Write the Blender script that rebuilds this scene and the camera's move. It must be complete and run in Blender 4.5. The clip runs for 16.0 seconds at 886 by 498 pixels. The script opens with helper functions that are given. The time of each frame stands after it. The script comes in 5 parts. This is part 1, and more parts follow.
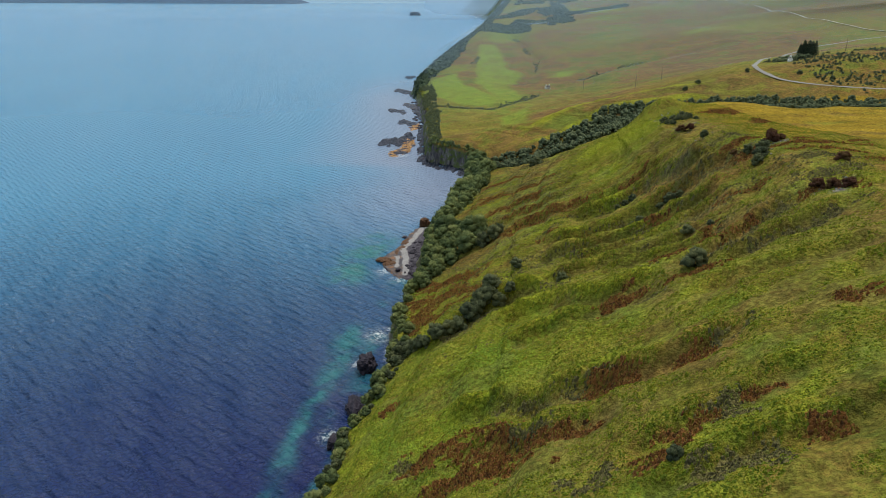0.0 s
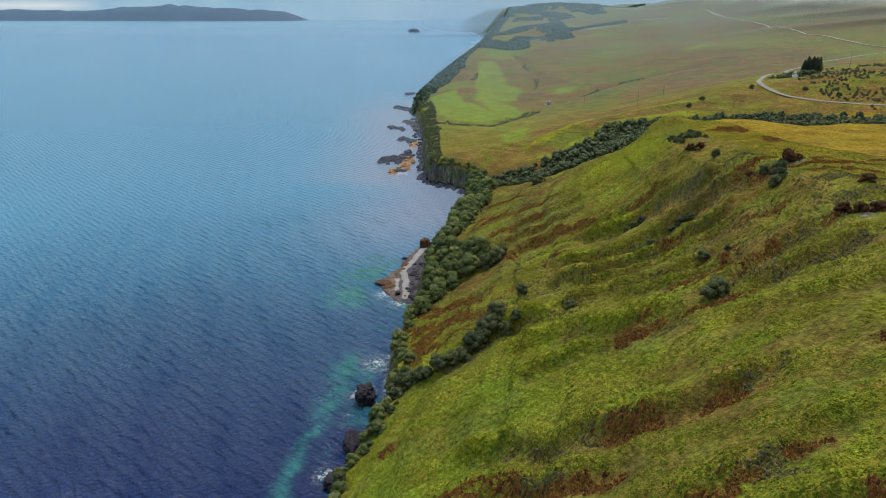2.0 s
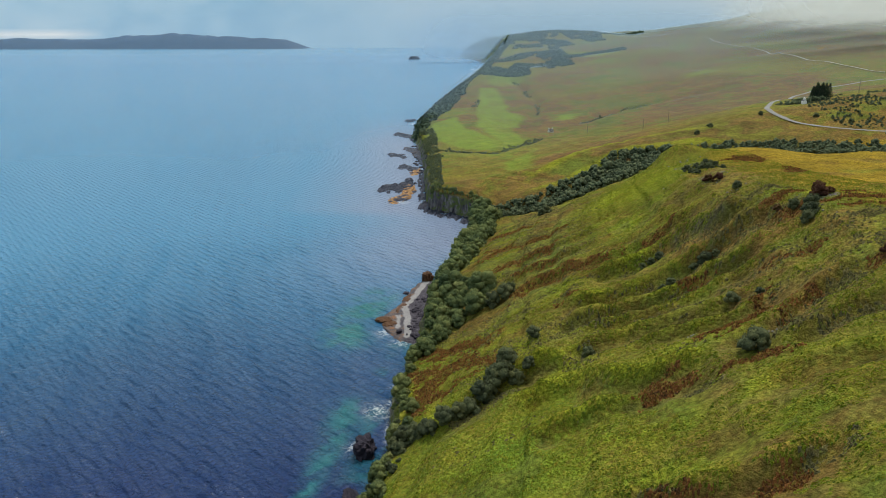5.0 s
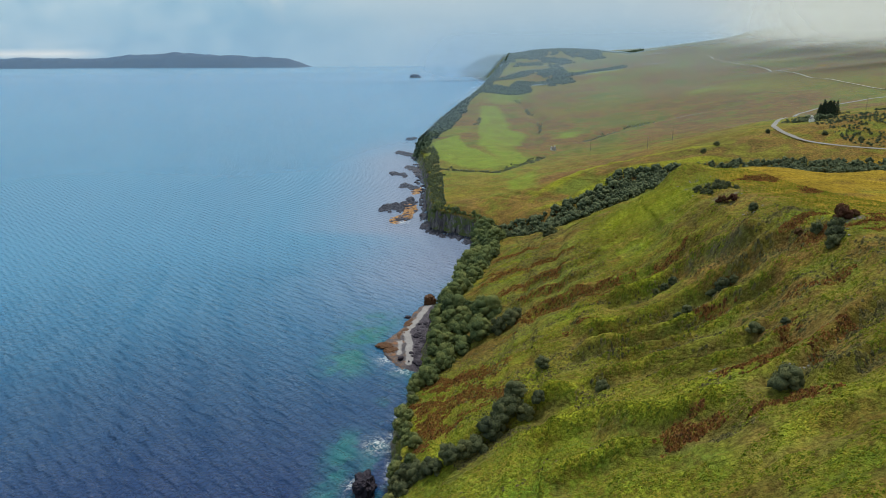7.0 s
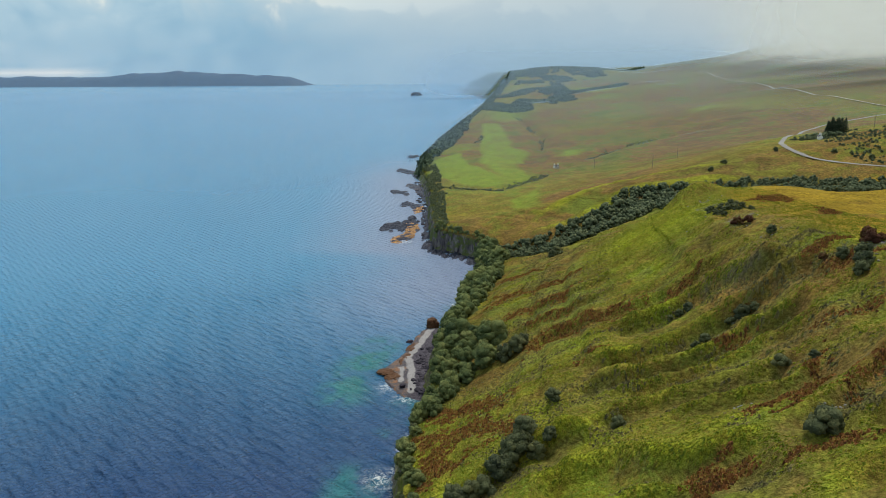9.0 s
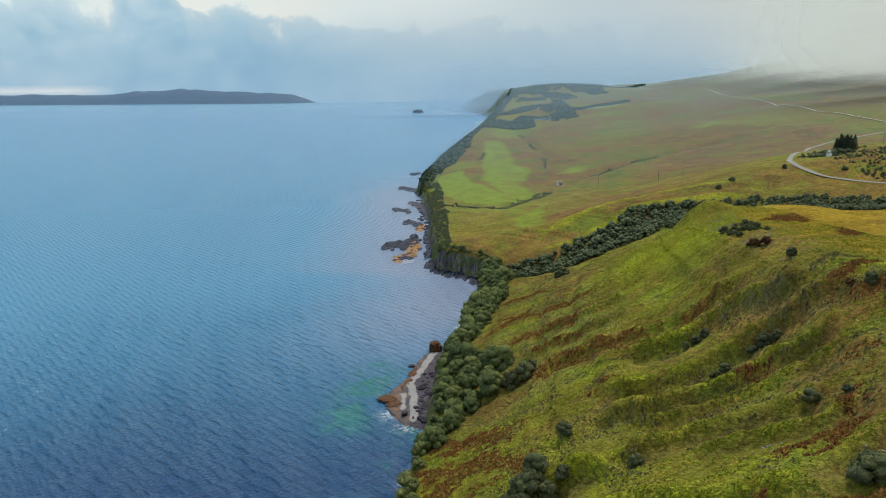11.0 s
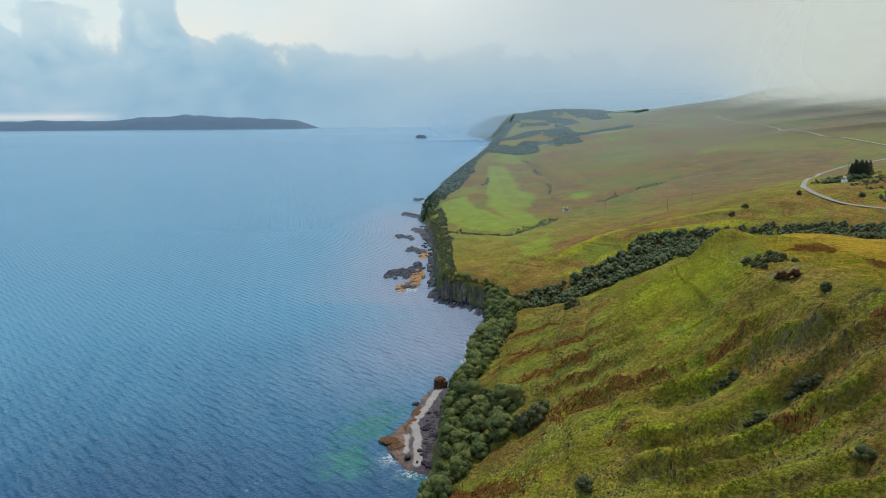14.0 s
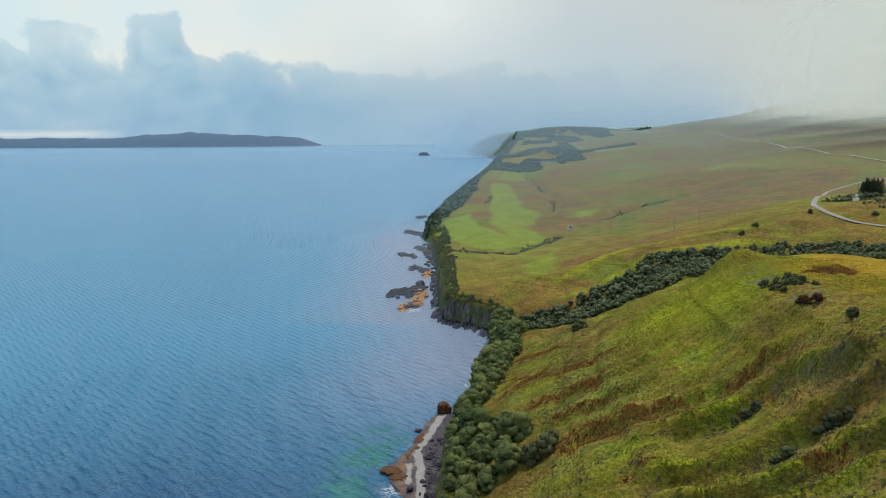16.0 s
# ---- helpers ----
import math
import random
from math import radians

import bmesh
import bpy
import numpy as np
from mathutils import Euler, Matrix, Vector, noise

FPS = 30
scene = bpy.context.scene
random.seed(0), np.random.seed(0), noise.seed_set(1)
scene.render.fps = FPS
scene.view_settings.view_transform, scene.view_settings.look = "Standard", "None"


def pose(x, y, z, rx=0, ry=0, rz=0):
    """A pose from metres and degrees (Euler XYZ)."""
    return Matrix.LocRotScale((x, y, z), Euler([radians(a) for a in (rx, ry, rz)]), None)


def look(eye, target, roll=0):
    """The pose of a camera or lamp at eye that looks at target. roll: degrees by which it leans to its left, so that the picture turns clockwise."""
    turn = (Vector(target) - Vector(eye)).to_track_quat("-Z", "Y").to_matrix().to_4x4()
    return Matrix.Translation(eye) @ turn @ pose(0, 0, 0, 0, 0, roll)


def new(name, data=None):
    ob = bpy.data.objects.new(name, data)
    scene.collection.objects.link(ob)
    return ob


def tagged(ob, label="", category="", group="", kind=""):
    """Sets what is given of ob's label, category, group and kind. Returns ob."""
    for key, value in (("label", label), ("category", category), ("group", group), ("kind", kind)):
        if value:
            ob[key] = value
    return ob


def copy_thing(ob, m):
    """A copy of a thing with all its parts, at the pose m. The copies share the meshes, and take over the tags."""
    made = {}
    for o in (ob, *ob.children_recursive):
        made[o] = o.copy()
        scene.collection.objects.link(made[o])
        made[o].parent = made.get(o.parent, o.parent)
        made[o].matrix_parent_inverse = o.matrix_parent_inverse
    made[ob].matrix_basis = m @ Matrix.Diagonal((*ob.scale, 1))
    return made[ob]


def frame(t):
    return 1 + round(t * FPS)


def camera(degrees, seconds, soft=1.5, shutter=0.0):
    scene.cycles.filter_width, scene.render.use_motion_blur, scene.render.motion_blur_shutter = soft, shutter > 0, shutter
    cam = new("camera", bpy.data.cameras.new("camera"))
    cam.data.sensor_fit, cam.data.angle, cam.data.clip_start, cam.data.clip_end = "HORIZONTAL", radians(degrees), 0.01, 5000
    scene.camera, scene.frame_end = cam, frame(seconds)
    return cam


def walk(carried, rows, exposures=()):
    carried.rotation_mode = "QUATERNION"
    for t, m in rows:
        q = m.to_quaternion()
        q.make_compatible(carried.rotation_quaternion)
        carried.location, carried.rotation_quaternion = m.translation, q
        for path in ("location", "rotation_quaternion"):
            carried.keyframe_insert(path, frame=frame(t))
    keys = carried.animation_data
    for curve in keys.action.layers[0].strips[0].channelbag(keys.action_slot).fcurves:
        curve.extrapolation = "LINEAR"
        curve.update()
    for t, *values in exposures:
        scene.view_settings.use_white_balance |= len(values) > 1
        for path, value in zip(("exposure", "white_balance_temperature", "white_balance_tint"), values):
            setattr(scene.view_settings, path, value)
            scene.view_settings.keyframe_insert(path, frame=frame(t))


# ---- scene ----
cam = camera(68.57, 16.0, soft=0.6)
PATH = [
    (0, pose(0.00, 0.00, 100.00, 68.116, -0.172, 0.059)),
    (1, pose(-0.42, 4.21, 99.77, 68.757, -0.127, -0.016)),
    (2, pose(-0.82, 8.38, 99.56, 69.439, -0.078, -0.064)),
    (3, pose(-1.21, 12.50, 99.36, 70.151, -0.026, -0.090)),
    (4, pose(-1.59, 16.56, 99.18, 70.882, 0.028, -0.098)),
    (5, pose(-1.96, 20.58, 99.01, 71.625, 0.084, -0.090)),
    (6, pose(-2.32, 24.56, 98.84, 72.372, 0.140, -0.070)),
    (7, pose(-2.66, 28.49, 98.69, 73.118, 0.196, -0.040)),
    (8, pose(-3.00, 32.37, 98.55, 73.859, 0.250, -0.001)),
    (9, pose(-3.33, 36.21, 98.41, 74.594, 0.301, 0.046)),
    (10, pose(-3.65, 40.00, 98.28, 75.321, 0.347, 0.100)),
    (11, pose(-3.97, 43.75, 98.15, 76.042, 0.387, 0.162)),
    (12, pose(-4.28, 47.45, 98.03, 76.758, 0.418, 0.233)),
    (13, pose(-4.58, 51.11, 97.91, 77.476, 0.438, 0.314)),
    (14, pose(-4.87, 54.73, 97.80, 78.199, 0.446, 0.406)),
    (15, pose(-5.16, 58.30, 97.68, 78.936, 0.438, 0.513)),
    (16, pose(-5.44, 61.83, 97.56, 79.694, 0.413, 0.637)),
]
walk(cam, PATH)


# ---- light: a bright overcast sky with broken cloud, the sun soft behind it ----
SUN_AZ, SUN_EL = radians(22), radians(61)   # azimuth from +y towards +x
world = bpy.data.worlds.new("overcast_sky")
scene.world = world
world.use_nodes = True


def wire(tree, kind, inputs=(), **settings):
    """A node with its settings and inputs: values or sockets, by name or number."""
    n = tree.nodes.new(kind)
    for key, value in settings.items():
        setattr(n, key, value)
    for key, value in dict(inputs).items():
        if hasattr(value, "is_output"):
            tree.links.new(value, n.inputs[key])
        else:
            n.inputs[key].default_value = value
    return n


def ramp(tree, fac, stops):
    n = wire(tree, "ShaderNodeValToRGB", {0: fac})
    e = n.color_ramp.elements
    while len(e) < len(stops):
        e.new(0.5)
    for el, (pos, col) in zip(e, stops):
        el.position = pos
        el.color = (*col, 1) if len(col) == 3 else col
    return n.outputs[0]


def math_node(tree, op, a, b=0.0, clamp=False):
    return wire(tree, "ShaderNodeMath", {0: a, 1: b}, operation=op, use_clamp=clamp).outputs[0]


def blend(tree, fac, a, b, mode="MIX"):
    n = wire(tree, "ShaderNodeMix", data_type="RGBA", blend_type=mode)
    for sock, value in ((n.inputs[0], fac), (n.inputs[6], a), (n.inputs[7], b)):
        if hasattr(value, "is_output"):
            tree.links.new(value, sock)
        else:
            sock.default_value = value if isinstance(value, (int, float)) else (*value, 1)
    return n.outputs[2]


def rough(tree, vector, scale, detail=4.0, rough_=0.55, dist=0.0):
    return wire(tree, "ShaderNodeTexNoise", {"Vector": vector, "Scale": scale, "Detail": detail, "Roughness": rough_,
                                             "Distortion": dist}).outputs[0]


def build_world():
    t = world.node_tree
    t.nodes.clear()
    co = wire(t, "ShaderNodeTexCoord").outputs["Generated"]
    sep = wire(t, "ShaderNodeSeparateXYZ", {0: co})
    x, y, z = sep.outputs
    sky = wire(t, "ShaderNodeTexSky", sky_type="NISHITA", sun_disc=False, sun_elevation=SUN_EL, sun_rotation=SUN_AZ,
               air_density=1.0, dust_density=2.0, ozone_density=1.5)
    blue = wire(t, "ShaderNodeVectorMath", {0: sky.outputs[0], "Scale": 0.10}, operation="SCALE").outputs[0]
    # heaped cloud: a ragged bank over the sound, its tops standing against clear bright sky
    flat = wire(t, "ShaderNodeMapping", {0: co, "Scale": (1.0, 1.0, 1.35), "Location": (0.35, 0.1, 0.62)}).outputs[0]
    heaps, wisps = rough(t, flat, 13.0, 7, 0.5, 0.5), rough(t, flat, 3.4, 5, 0.55, 0.3)
    # how high the bank stands, by the bearing: two towers in the west, lower towards the sound
    crown = ramp(t, math_node(t, "MULTIPLY", math_node(t, "ADD", x, 0.60), 2.0, True),
                 [(0.0, (0.50, 0.50, 0.50)), (0.12, (0.55, 0.55, 0.55)), (0.20, (0.73, 0.73, 0.73)), (0.25, (0.56, 0.56, 0.56)), (0.32, (0.47, 0.47, 0.47)),
                  (0.37, (0.72, 0.72, 0.72)), (0.46, (0.74, 0.74, 0.74)), (0.50, (0.50, 0.50, 0.50)), (0.68, (0.47, 0.47, 0.47)), (0.9, (0.42, 0.42, 0.42))])
    edge = math_node(t, "ADD", math_node(t, "MULTIPLY", math_node(t, "SUBTRACT", heaps, 0.5), 0.17), math_node(t, "MULTIPLY", math_node(t, "SUBTRACT", wisps, 0.5), 0.05))
    top = math_node(t, "ADD", math_node(t, "MULTIPLY", crown, 0.20), edge)
    cover = ramp(t, math_node(t, "ADD", math_node(t, "SUBTRACT", top, z), 0.5), [(0.492, (0, 0, 0)), (0.506, (0.66, 0.66, 0.66)), (0.54, (1, 1, 1))])
    tone = math_node(t, "ADD", math_node(t, "MULTIPLY", heaps, 0.35), math_node(t, "MULTIPLY", wisps, 0.65))
    bank = ramp(t, tone, [(0.34, (0.20, 0.38, 0.55)), (0.46, (0.27, 0.47, 0.62)), (0.56, (0.41, 0.59, 0.70)), (0.68, (0.62, 0.74, 0.78))])
    glow = ramp(t, rough(t, flat, 2.2, 3, 0.5), [(0.42, (0.60, 0.78, 0.83)), (0.55, (0.74, 0.87, 0.88)), (0.68, (0.86, 0.87, 0.80))])
    clouds = blend(t, cover, blend(t, 0.12, glow, blue), bank)
    # towards the east the cloud is a smooth warm veil, brighter where the sun stands behind it
    side = math_node(t, "ADD", x, math_node(t, "MULTIPLY", math_node(t, "SUBTRACT", wisps, 0.5), 0.35))
    east = ramp(t, math_node(t, "ADD", side, 0.4), [(0.10, (0, 0, 0)), (0.36, (0.68, 0.68, 0.68)), (0.78, (1, 1, 1))])
    veil = blend(t, math_node(t, "MULTIPLY", z, 5.0, True), (0.41, 0.54, 0.62), (0.58, 0.62, 0.62))
    warm = ramp(t, x, [(0.25, (0, 0, 0)), (0.60, (1, 1, 1))])
    veil = blend(t, warm, veil, (0.64, 0.64, 0.56))
    col = blend(t, east, clouds, veil)
    # the thin bright place in the cloud, straight down the sound
    gap = math_node(t, "MULTIPLY", ramp(t, math_node(t, "ABSOLUTE", math_node(t, "ADD", x, 0.03)), [(0.0, (1, 1, 1)), (0.20, (0, 0, 0))]),
                    ramp(t, z, [(0.07, (0, 0, 0)), (0.17, (1, 1, 1)), (0.5, (0.4, 0.4, 0.4)), (0.7, (0, 0, 0))]))
    col = blend(t, math_node(t, "MULTIPLY", gap, 0.65), col, (0.86, 0.90, 0.88))
    # rain-blue murk low along the horizon, with a pale gap far off to the west
    low = ramp(t, z, [(0.0, (1, 1, 1)), (0.10, (0.0, 0.0, 0.0))])
    col = blend(t, math_node(t, "MULTIPLY", low, 0.55), col, (0.31, 0.48, 0.62))
    strip = math_node(t, "MULTIPLY", ramp(t, math_node(t, "ABSOLUTE", math_node(t, "ADD", z, 0.001)), [(0.0, (0.8, 0.8, 0.8)), (0.007, (0, 0, 0))]),
                      ramp(t, math_node(t, "MULTIPLY", x, -1.0), [(0.44, (0, 0, 0)), (0.49, (1, 1, 1))]))
    col = blend(t, strip, col, (0.86, 0.86, 0.82))
    # an overcast sky is brightest overhead
    lift = math_node(t, "ADD", 1.0, math_node(t, "MULTIPLY", math_node(t, "SUBTRACT", z, 0.20, True), 0.10))
    bg = wire(t, "ShaderNodeBackground", {0: col, 1: lift})
    t.links.new(bg.outputs[0], wire(t, "ShaderNodeOutputWorld").inputs[0])


build_world()
sun = new("sun", bpy.data.lights.new("sun", "SUN"))
sun.data.energy, sun.data.angle, sun.data.color = 3.75, radians(14), (1.0, 0.95, 0.85)
sun.matrix_world = look((0, 0, 400), (-math.sin(SUN_AZ) * math.cos(SUN_EL) * 100, -math.cos(SUN_AZ) * math.cos(SUN_EL) * 100,
                                      400 - math.sin(SUN_EL) * 100))


# ---- the lie of the land ----
def lattice(ix, iy, seed):
    h = (ix * 374761393 + iy * 668265263 + seed * 974711) & 0x7FFFFFFF
    h = ((h ^ (h >> 13)) * 1274126177) & 0x7FFFFFFF
    return ((h ^ (h >> 16)) & 0xFFFF) / 65535.0


def grain(x, y, seed=0):
    """Smooth noise from 0 to 1 over unit cells, for arrays."""
    x, y = np.asarray(x, float), np.asarray(y, float)
    ix, iy = np.floor(x).astype(np.int64), np.floor(y).astype(np.int64)
    fx, fy = x - ix, y - iy
    fx, fy = fx * fx * (3 - 2 * fx), fy * fy * (3 - 2 * fy)
    a, b = lattice(ix, iy, seed), lattice(ix + 1, iy, seed)
    c, d = lattice(ix, iy + 1, seed), lattice(ix + 1, iy + 1, seed)
    return (a * (1 - fx) + b * fx) * (1 - fy) + (c * (1 - fx) + d * fx) * fy


def fbm(x, y, seed=0, octaves=4):
    return sum(grain(x * 2**k, y * 2**k, seed + 17 * k) * 0.5**k for k in range(octaves)) / sum(0.5**k for k in range(octaves))


def smooth(a, b, v):
    t = np.clip((np.asarray(v, float) - a) / (b - a), 0, 1)
    return t * t * (3 - 2 * t)


# the foot of the cliffs: x by y
COAST_Y = [-400, 0, 60, 95, 106, 121, 134, 143, 163, 182, 204, 222, 247, 264, 282, 300, 320, 345, 366, 374, 381, 393, 415, 444, 503, 577,
           640, 700, 764, 842, 942, 1080, 1222, 1450, 1733, 2000, 2200, 2330, 2600, 3062, 3200, 3600]
COAST_X = [-150, -60, -39, -28, -24.5, -23, -19, -17.5, -16.5, -15.5, -11, -10.5, -8, -4.5, 1, 5, 10, 14, 15, 12, 5, -10, -11, -13.5, -15, -20,
           -27, -29, -28, -20, -11, 4, 24, 55, 86, 122, 147, 150, 125, 70, 120, 900]


LINE_Y = np.arange(-400.0, 3601, 3.0)
LINE_X = np.interp(LINE_Y, COAST_Y, COAST_X)
for _ in range(2):
    LINE_X[1:-1] = LINE_X[1:-1] * 0.5 + (LINE_X[:-2] + LINE_X[2:]) * 0.25


def coast(y):
    """The cliff foot, with its small nicks and noses."""
    y = np.asarray(y, float)
    return np.interp(y, LINE_Y, LINE_X) + (fbm(y / 9.0, 0 * y, 3, 3) - 0.5) * 4.0


def inland(x, y):
    """Distance inland; the coast's small nicks die out behind the edge."""
    y = np.asarray(y, float)
    d = x - np.interp(y, LINE_Y, LINE_X)
    return d - (fbm(y / 9.0, 0 * y, 3, 3) - 0.5) * 4.0 * np.clip(1.15 - np.maximum(d, 0) / 22, 0, 1)


SECTIONS = []


def section(y, *dz):
    """Height over the sea by the distance inland, across the coast at y."""
    SECTIONS.append((y, dz[::2], dz[1::2]))


section(-400, 0, 0, 4, 10, 60, 40, 110, 68, 400, 78, 3600, 225)
section(60, 0, 0, 3, 9, 10, 15, 50, 41, 72, 55, 92, 64, 115, 69, 400, 78, 3600, 225)
section(85, 0, 0, 3, 9, 10, 15, 46, 37.5, 66, 50, 80, 59, 105, 68, 220, 70, 400, 75, 3600, 225)
section(120, 0, 0, 3, 9, 14, 18, 28, 29, 40, 36, 57, 43, 80, 54, 95, 60.5, 110, 66, 200, 65, 400, 70, 3600, 225)
section(146, 0, 0, 3, 9, 14, 17, 25, 25, 47, 33.5, 76, 45, 94, 60.5, 104, 66, 200, 63.5, 400, 67, 3600, 225)
section(190, 0, 0, 3, 7, 17, 13, 28, 20, 50, 34, 70, 40.5, 86, 56.5, 96, 61.5, 160, 60, 300, 60, 3600, 225)
section(230, 0, 0, 3, 8, 14, 12, 28, 17.5, 46, 28, 67, 39, 84, 54, 94, 58.5, 140, 57, 300, 57, 3600, 225)
section(265, 0, 0, 3, 7, 14, 11, 36, 20, 62, 36, 85, 50, 104, 55.5, 130, 56.5, 180, 53, 300, 55, 3600, 225)
section(293, 0, 0, 3, 7, 14, 10.5, 36, 21.5, 60, 32.5, 80, 42, 100, 52.5, 116, 55, 150, 50, 300, 54, 3600, 225)
section(322, 0, 0, 3, 7, 14, 9, 35, 17, 60, 24, 85, 31, 110, 41, 140, 45, 200, 49, 300, 56, 3600, 225)
section(354, 0, 0, 3, 8, 16, 16, 50, 24, 82, 33, 120, 41, 178, 50.5, 250, 57, 3600, 225)
section(382, 0, 0, 2, 12, 8, 15, 25, 18, 60, 27.5, 91, 36.5, 140, 46, 184, 53.5, 240, 62, 400, 72, 3600, 225)
section(415, 0, 0, 2, 12, 8, 14, 40, 17, 75, 26, 105, 34, 150, 45, 200, 56.5, 250, 63, 400, 73, 3600, 225)
section(455, 0, 0, 2, 12, 8, 14, 60, 17, 100, 24, 160, 41, 215, 56, 250, 60.5, 300, 64, 500, 77, 3600, 225)
section(498, 0, 0, 3, 11, 10, 14, 45, 15.5, 90, 18, 160, 33, 230, 50, 300, 63, 350, 67, 600, 82, 3600, 225)
section(530, 0, 0, 3, 11, 10, 13, 40, 14.5, 90, 16, 150, 24, 230, 38, 300, 50, 400, 62, 600, 80, 3600, 225)
section(640, 0, 0, 5, 10, 20, 14, 60, 15, 125, 13, 200, 24, 280, 36, 400, 54, 700, 92, 3600, 225)
section(800, 0, 0, 14, 14, 40, 20, 100, 20, 200, 26, 300, 42, 450, 69, 800, 104, 3600, 225)
section(1000, 0, 0, 25, 18, 60, 28, 120, 28, 250, 40, 500, 72, 900, 112, 3600, 225)
section(1300, 0, 0, 40, 32, 100, 38, 200, 44, 400, 66, 620, 88, 900, 122, 1300, 165, 3600, 260)
section(1700, 0, 0, 50, 45, 120, 52, 300, 66, 500, 86, 700, 122, 900, 150, 1300, 185, 3600, 260)
section(2020, 0, 0, 40, 50, 60, 62, 66, 90, 140, 97, 320, 99, 430, 92, 620, 122, 850, 160, 1200, 190, 3600, 260)
section(2160, 0, 0, 40, 48, 58, 56, 63, 88, 140, 95, 320, 98, 430, 92, 620, 122, 850, 160, 1200, 190, 3600, 260)
section(2300, 0, 0, 40, 50, 70, 86, 200, 92, 600, 110, 3600, 250)
section(3062, 0, 0, 60, 50, 130, 84, 260, 96, 500, 70, 3600, 80)
section(3600, 0, 0, 60, 40, 200, 60, 3600, 60)

# the wooded burn that cuts down to the bay: x, y of its bed
BURN = [(14, 364), (28, 349), (48, 343), (72, 350), (98, 364), (128, 358), (165, 336), (215, 314), (290, 303)]
# ditches of the moor: line, depth, half width
DITCHES = [([(8, 514), (37, 494), (54, 521), (76, 556), (108, 610)], 2.0, 5), ([(130, 637), (166, 670), (209, 700), (290, 720)], 3.5, 9),
           ([(74, 646), (100, 724), (110, 793), (108, 858), (109, 927), (106, 1040)], 4.0, 9), ([(60, 470), (96, 486), (150, 520)], 1.0, 4)]
SPUR = (0.995, -0.10)   # the way the ribs of the hillside climb
GULLIES = []


def gully(deep, wide, *xy):
    """A gully between two ribs: depth, half width, the line of its bed from the lower end up."""
    GULLIES.append((deep, wide, list(zip(xy[::2], xy[1::2]))))


gully(2.0, 2.6, 38, 188, 47, 186.4, 54.5, 188.4, 58.4, 188.8, 61.5, 187.8, 67.6, 178.9, 75.6, 174.2)
gully(1.9, 2.6, 27.5, 175.4, 36.6, 170.6, 46.2, 169.4, 54.7, 171.5, 60.7, 170.6, 68.8, 168.3, 78.4, 168.2)
gully(1.7, 2.0, 24, 166.4, 34, 162.6, 45.9, 161.3, 52.7, 161, 58.9, 161.5, 65.1, 158.8, 74, 160)
gully(1.3, 1.9, 28, 159.5, 36, 156.4, 44.3, 155.5, 53.1, 155.6, 61.8, 154.6, 70.6, 151.8)
gully(1.1, 2.0, 36, 142.2, 42.8, 140.2, 49.2, 138, 56.2, 136.2, 64, 137)
gully(1.3, 2.2, 22, 150, 29.4, 147.8, 38.3, 148.4, 46.5, 146.5, 54.1, 144.4, 63, 146)
gully(2.2, 3.4, 12, 128, 19, 131, 23.3, 130, 27.1, 124.3, 33.1, 120.5, 38.5, 118.8, 44.3, 116.8)
gully(1.5, 2.4, 12, 113, 19.1, 115, 24.8, 114.6, 31.5, 114.6, 37.1, 114.6, 44, 113)
gully(1.6, 2.4, -2, 99, 6.7, 95.2, 13.1, 91.8, 17.2, 89.2, 23.8, 86.8, 31, 83.4, 37.5, 82.3, 46, 82)
gully(1.2, 2.2, 2, 84, 9.3, 81.3, 14.7, 78.5, 20, 77.4, 27, 76)
gully(1.1, 2.2, 20, 57, 27.6, 55.3, 31.1, 55.8, 35, 54.9, 41.3, 54.7, 50, 56)
gully(2.4, 3.6, -12, 140, -3, 138, 4, 141, 11, 146, 18.9, 146, 27.6, 142)
gully(1.5, 2.4, 46, 118.5, 53.8, 122.8, 62.4, 125.5, 70.5, 129.1, 76.5, 130.8)
gully(1.2, 2.2, 52, 112, 60.3, 114.5, 67.9, 114.6, 80.1, 118)
gully(1.2, 2.6, 22, 206, 30, 205, 46, 199.5, 66, 199, 76, 193)
gully(1.0, 2.4, 18, 227, 30, 222, 44, 220)
gully(0.8, 2.6, 22, 240, 36, 236, 52, 233)
gully(1.2, 3.0, 60, 88, 70, 84, 84, 81)
gully(1.0, 2.6, 44, 104, 56, 100, 72, 97)
gully(1.0, 2.4, 22, 66, 30, 65, 38, 66, 48, 68)


def along(points, x, y):
    """Distance from a line through the points, and how far along it (0 to 1)."""
    best, share = np.full(np.shape(x), 1e9), np.zeros(np.shape(x))
    p = np.array(points, float)
    run = np.r_[0, np.cumsum(np.hypot(*np.diff(p, axis=0).T))]
    for k in range(len(p) - 1):
        a, b = p[k], p[k + 1]
        d = b - a
        t = np.clip(((x - a[0]) * d[0] + (y - a[1]) * d[1]) / (d @ d), 0, 1)
        r = np.hypot(x - a[0] - t * d[0], y - a[1] - t * d[1])
        near = r < best
        best = np.where(near, r, best)
        share = np.where(near, (run[k] + t * (run[k + 1] - run[k])) / run[-1], share)
    return best, share


STEPS = np.array(sorted({0.0, 1.5, *(d for s in SECTIONS for d in s[1])} | set(np.arange(5.0, 140, 5))))
TABLE = np.array([np.interp(STEPS, s[1], s[2]) for s in SECTIONS])
ROWS = np.array([s[0] for s in SECTIONS], float)
FINE_Y = np.r_[np.arange(-400, 420, 4.0), np.arange(420, 3601, 20.0)]


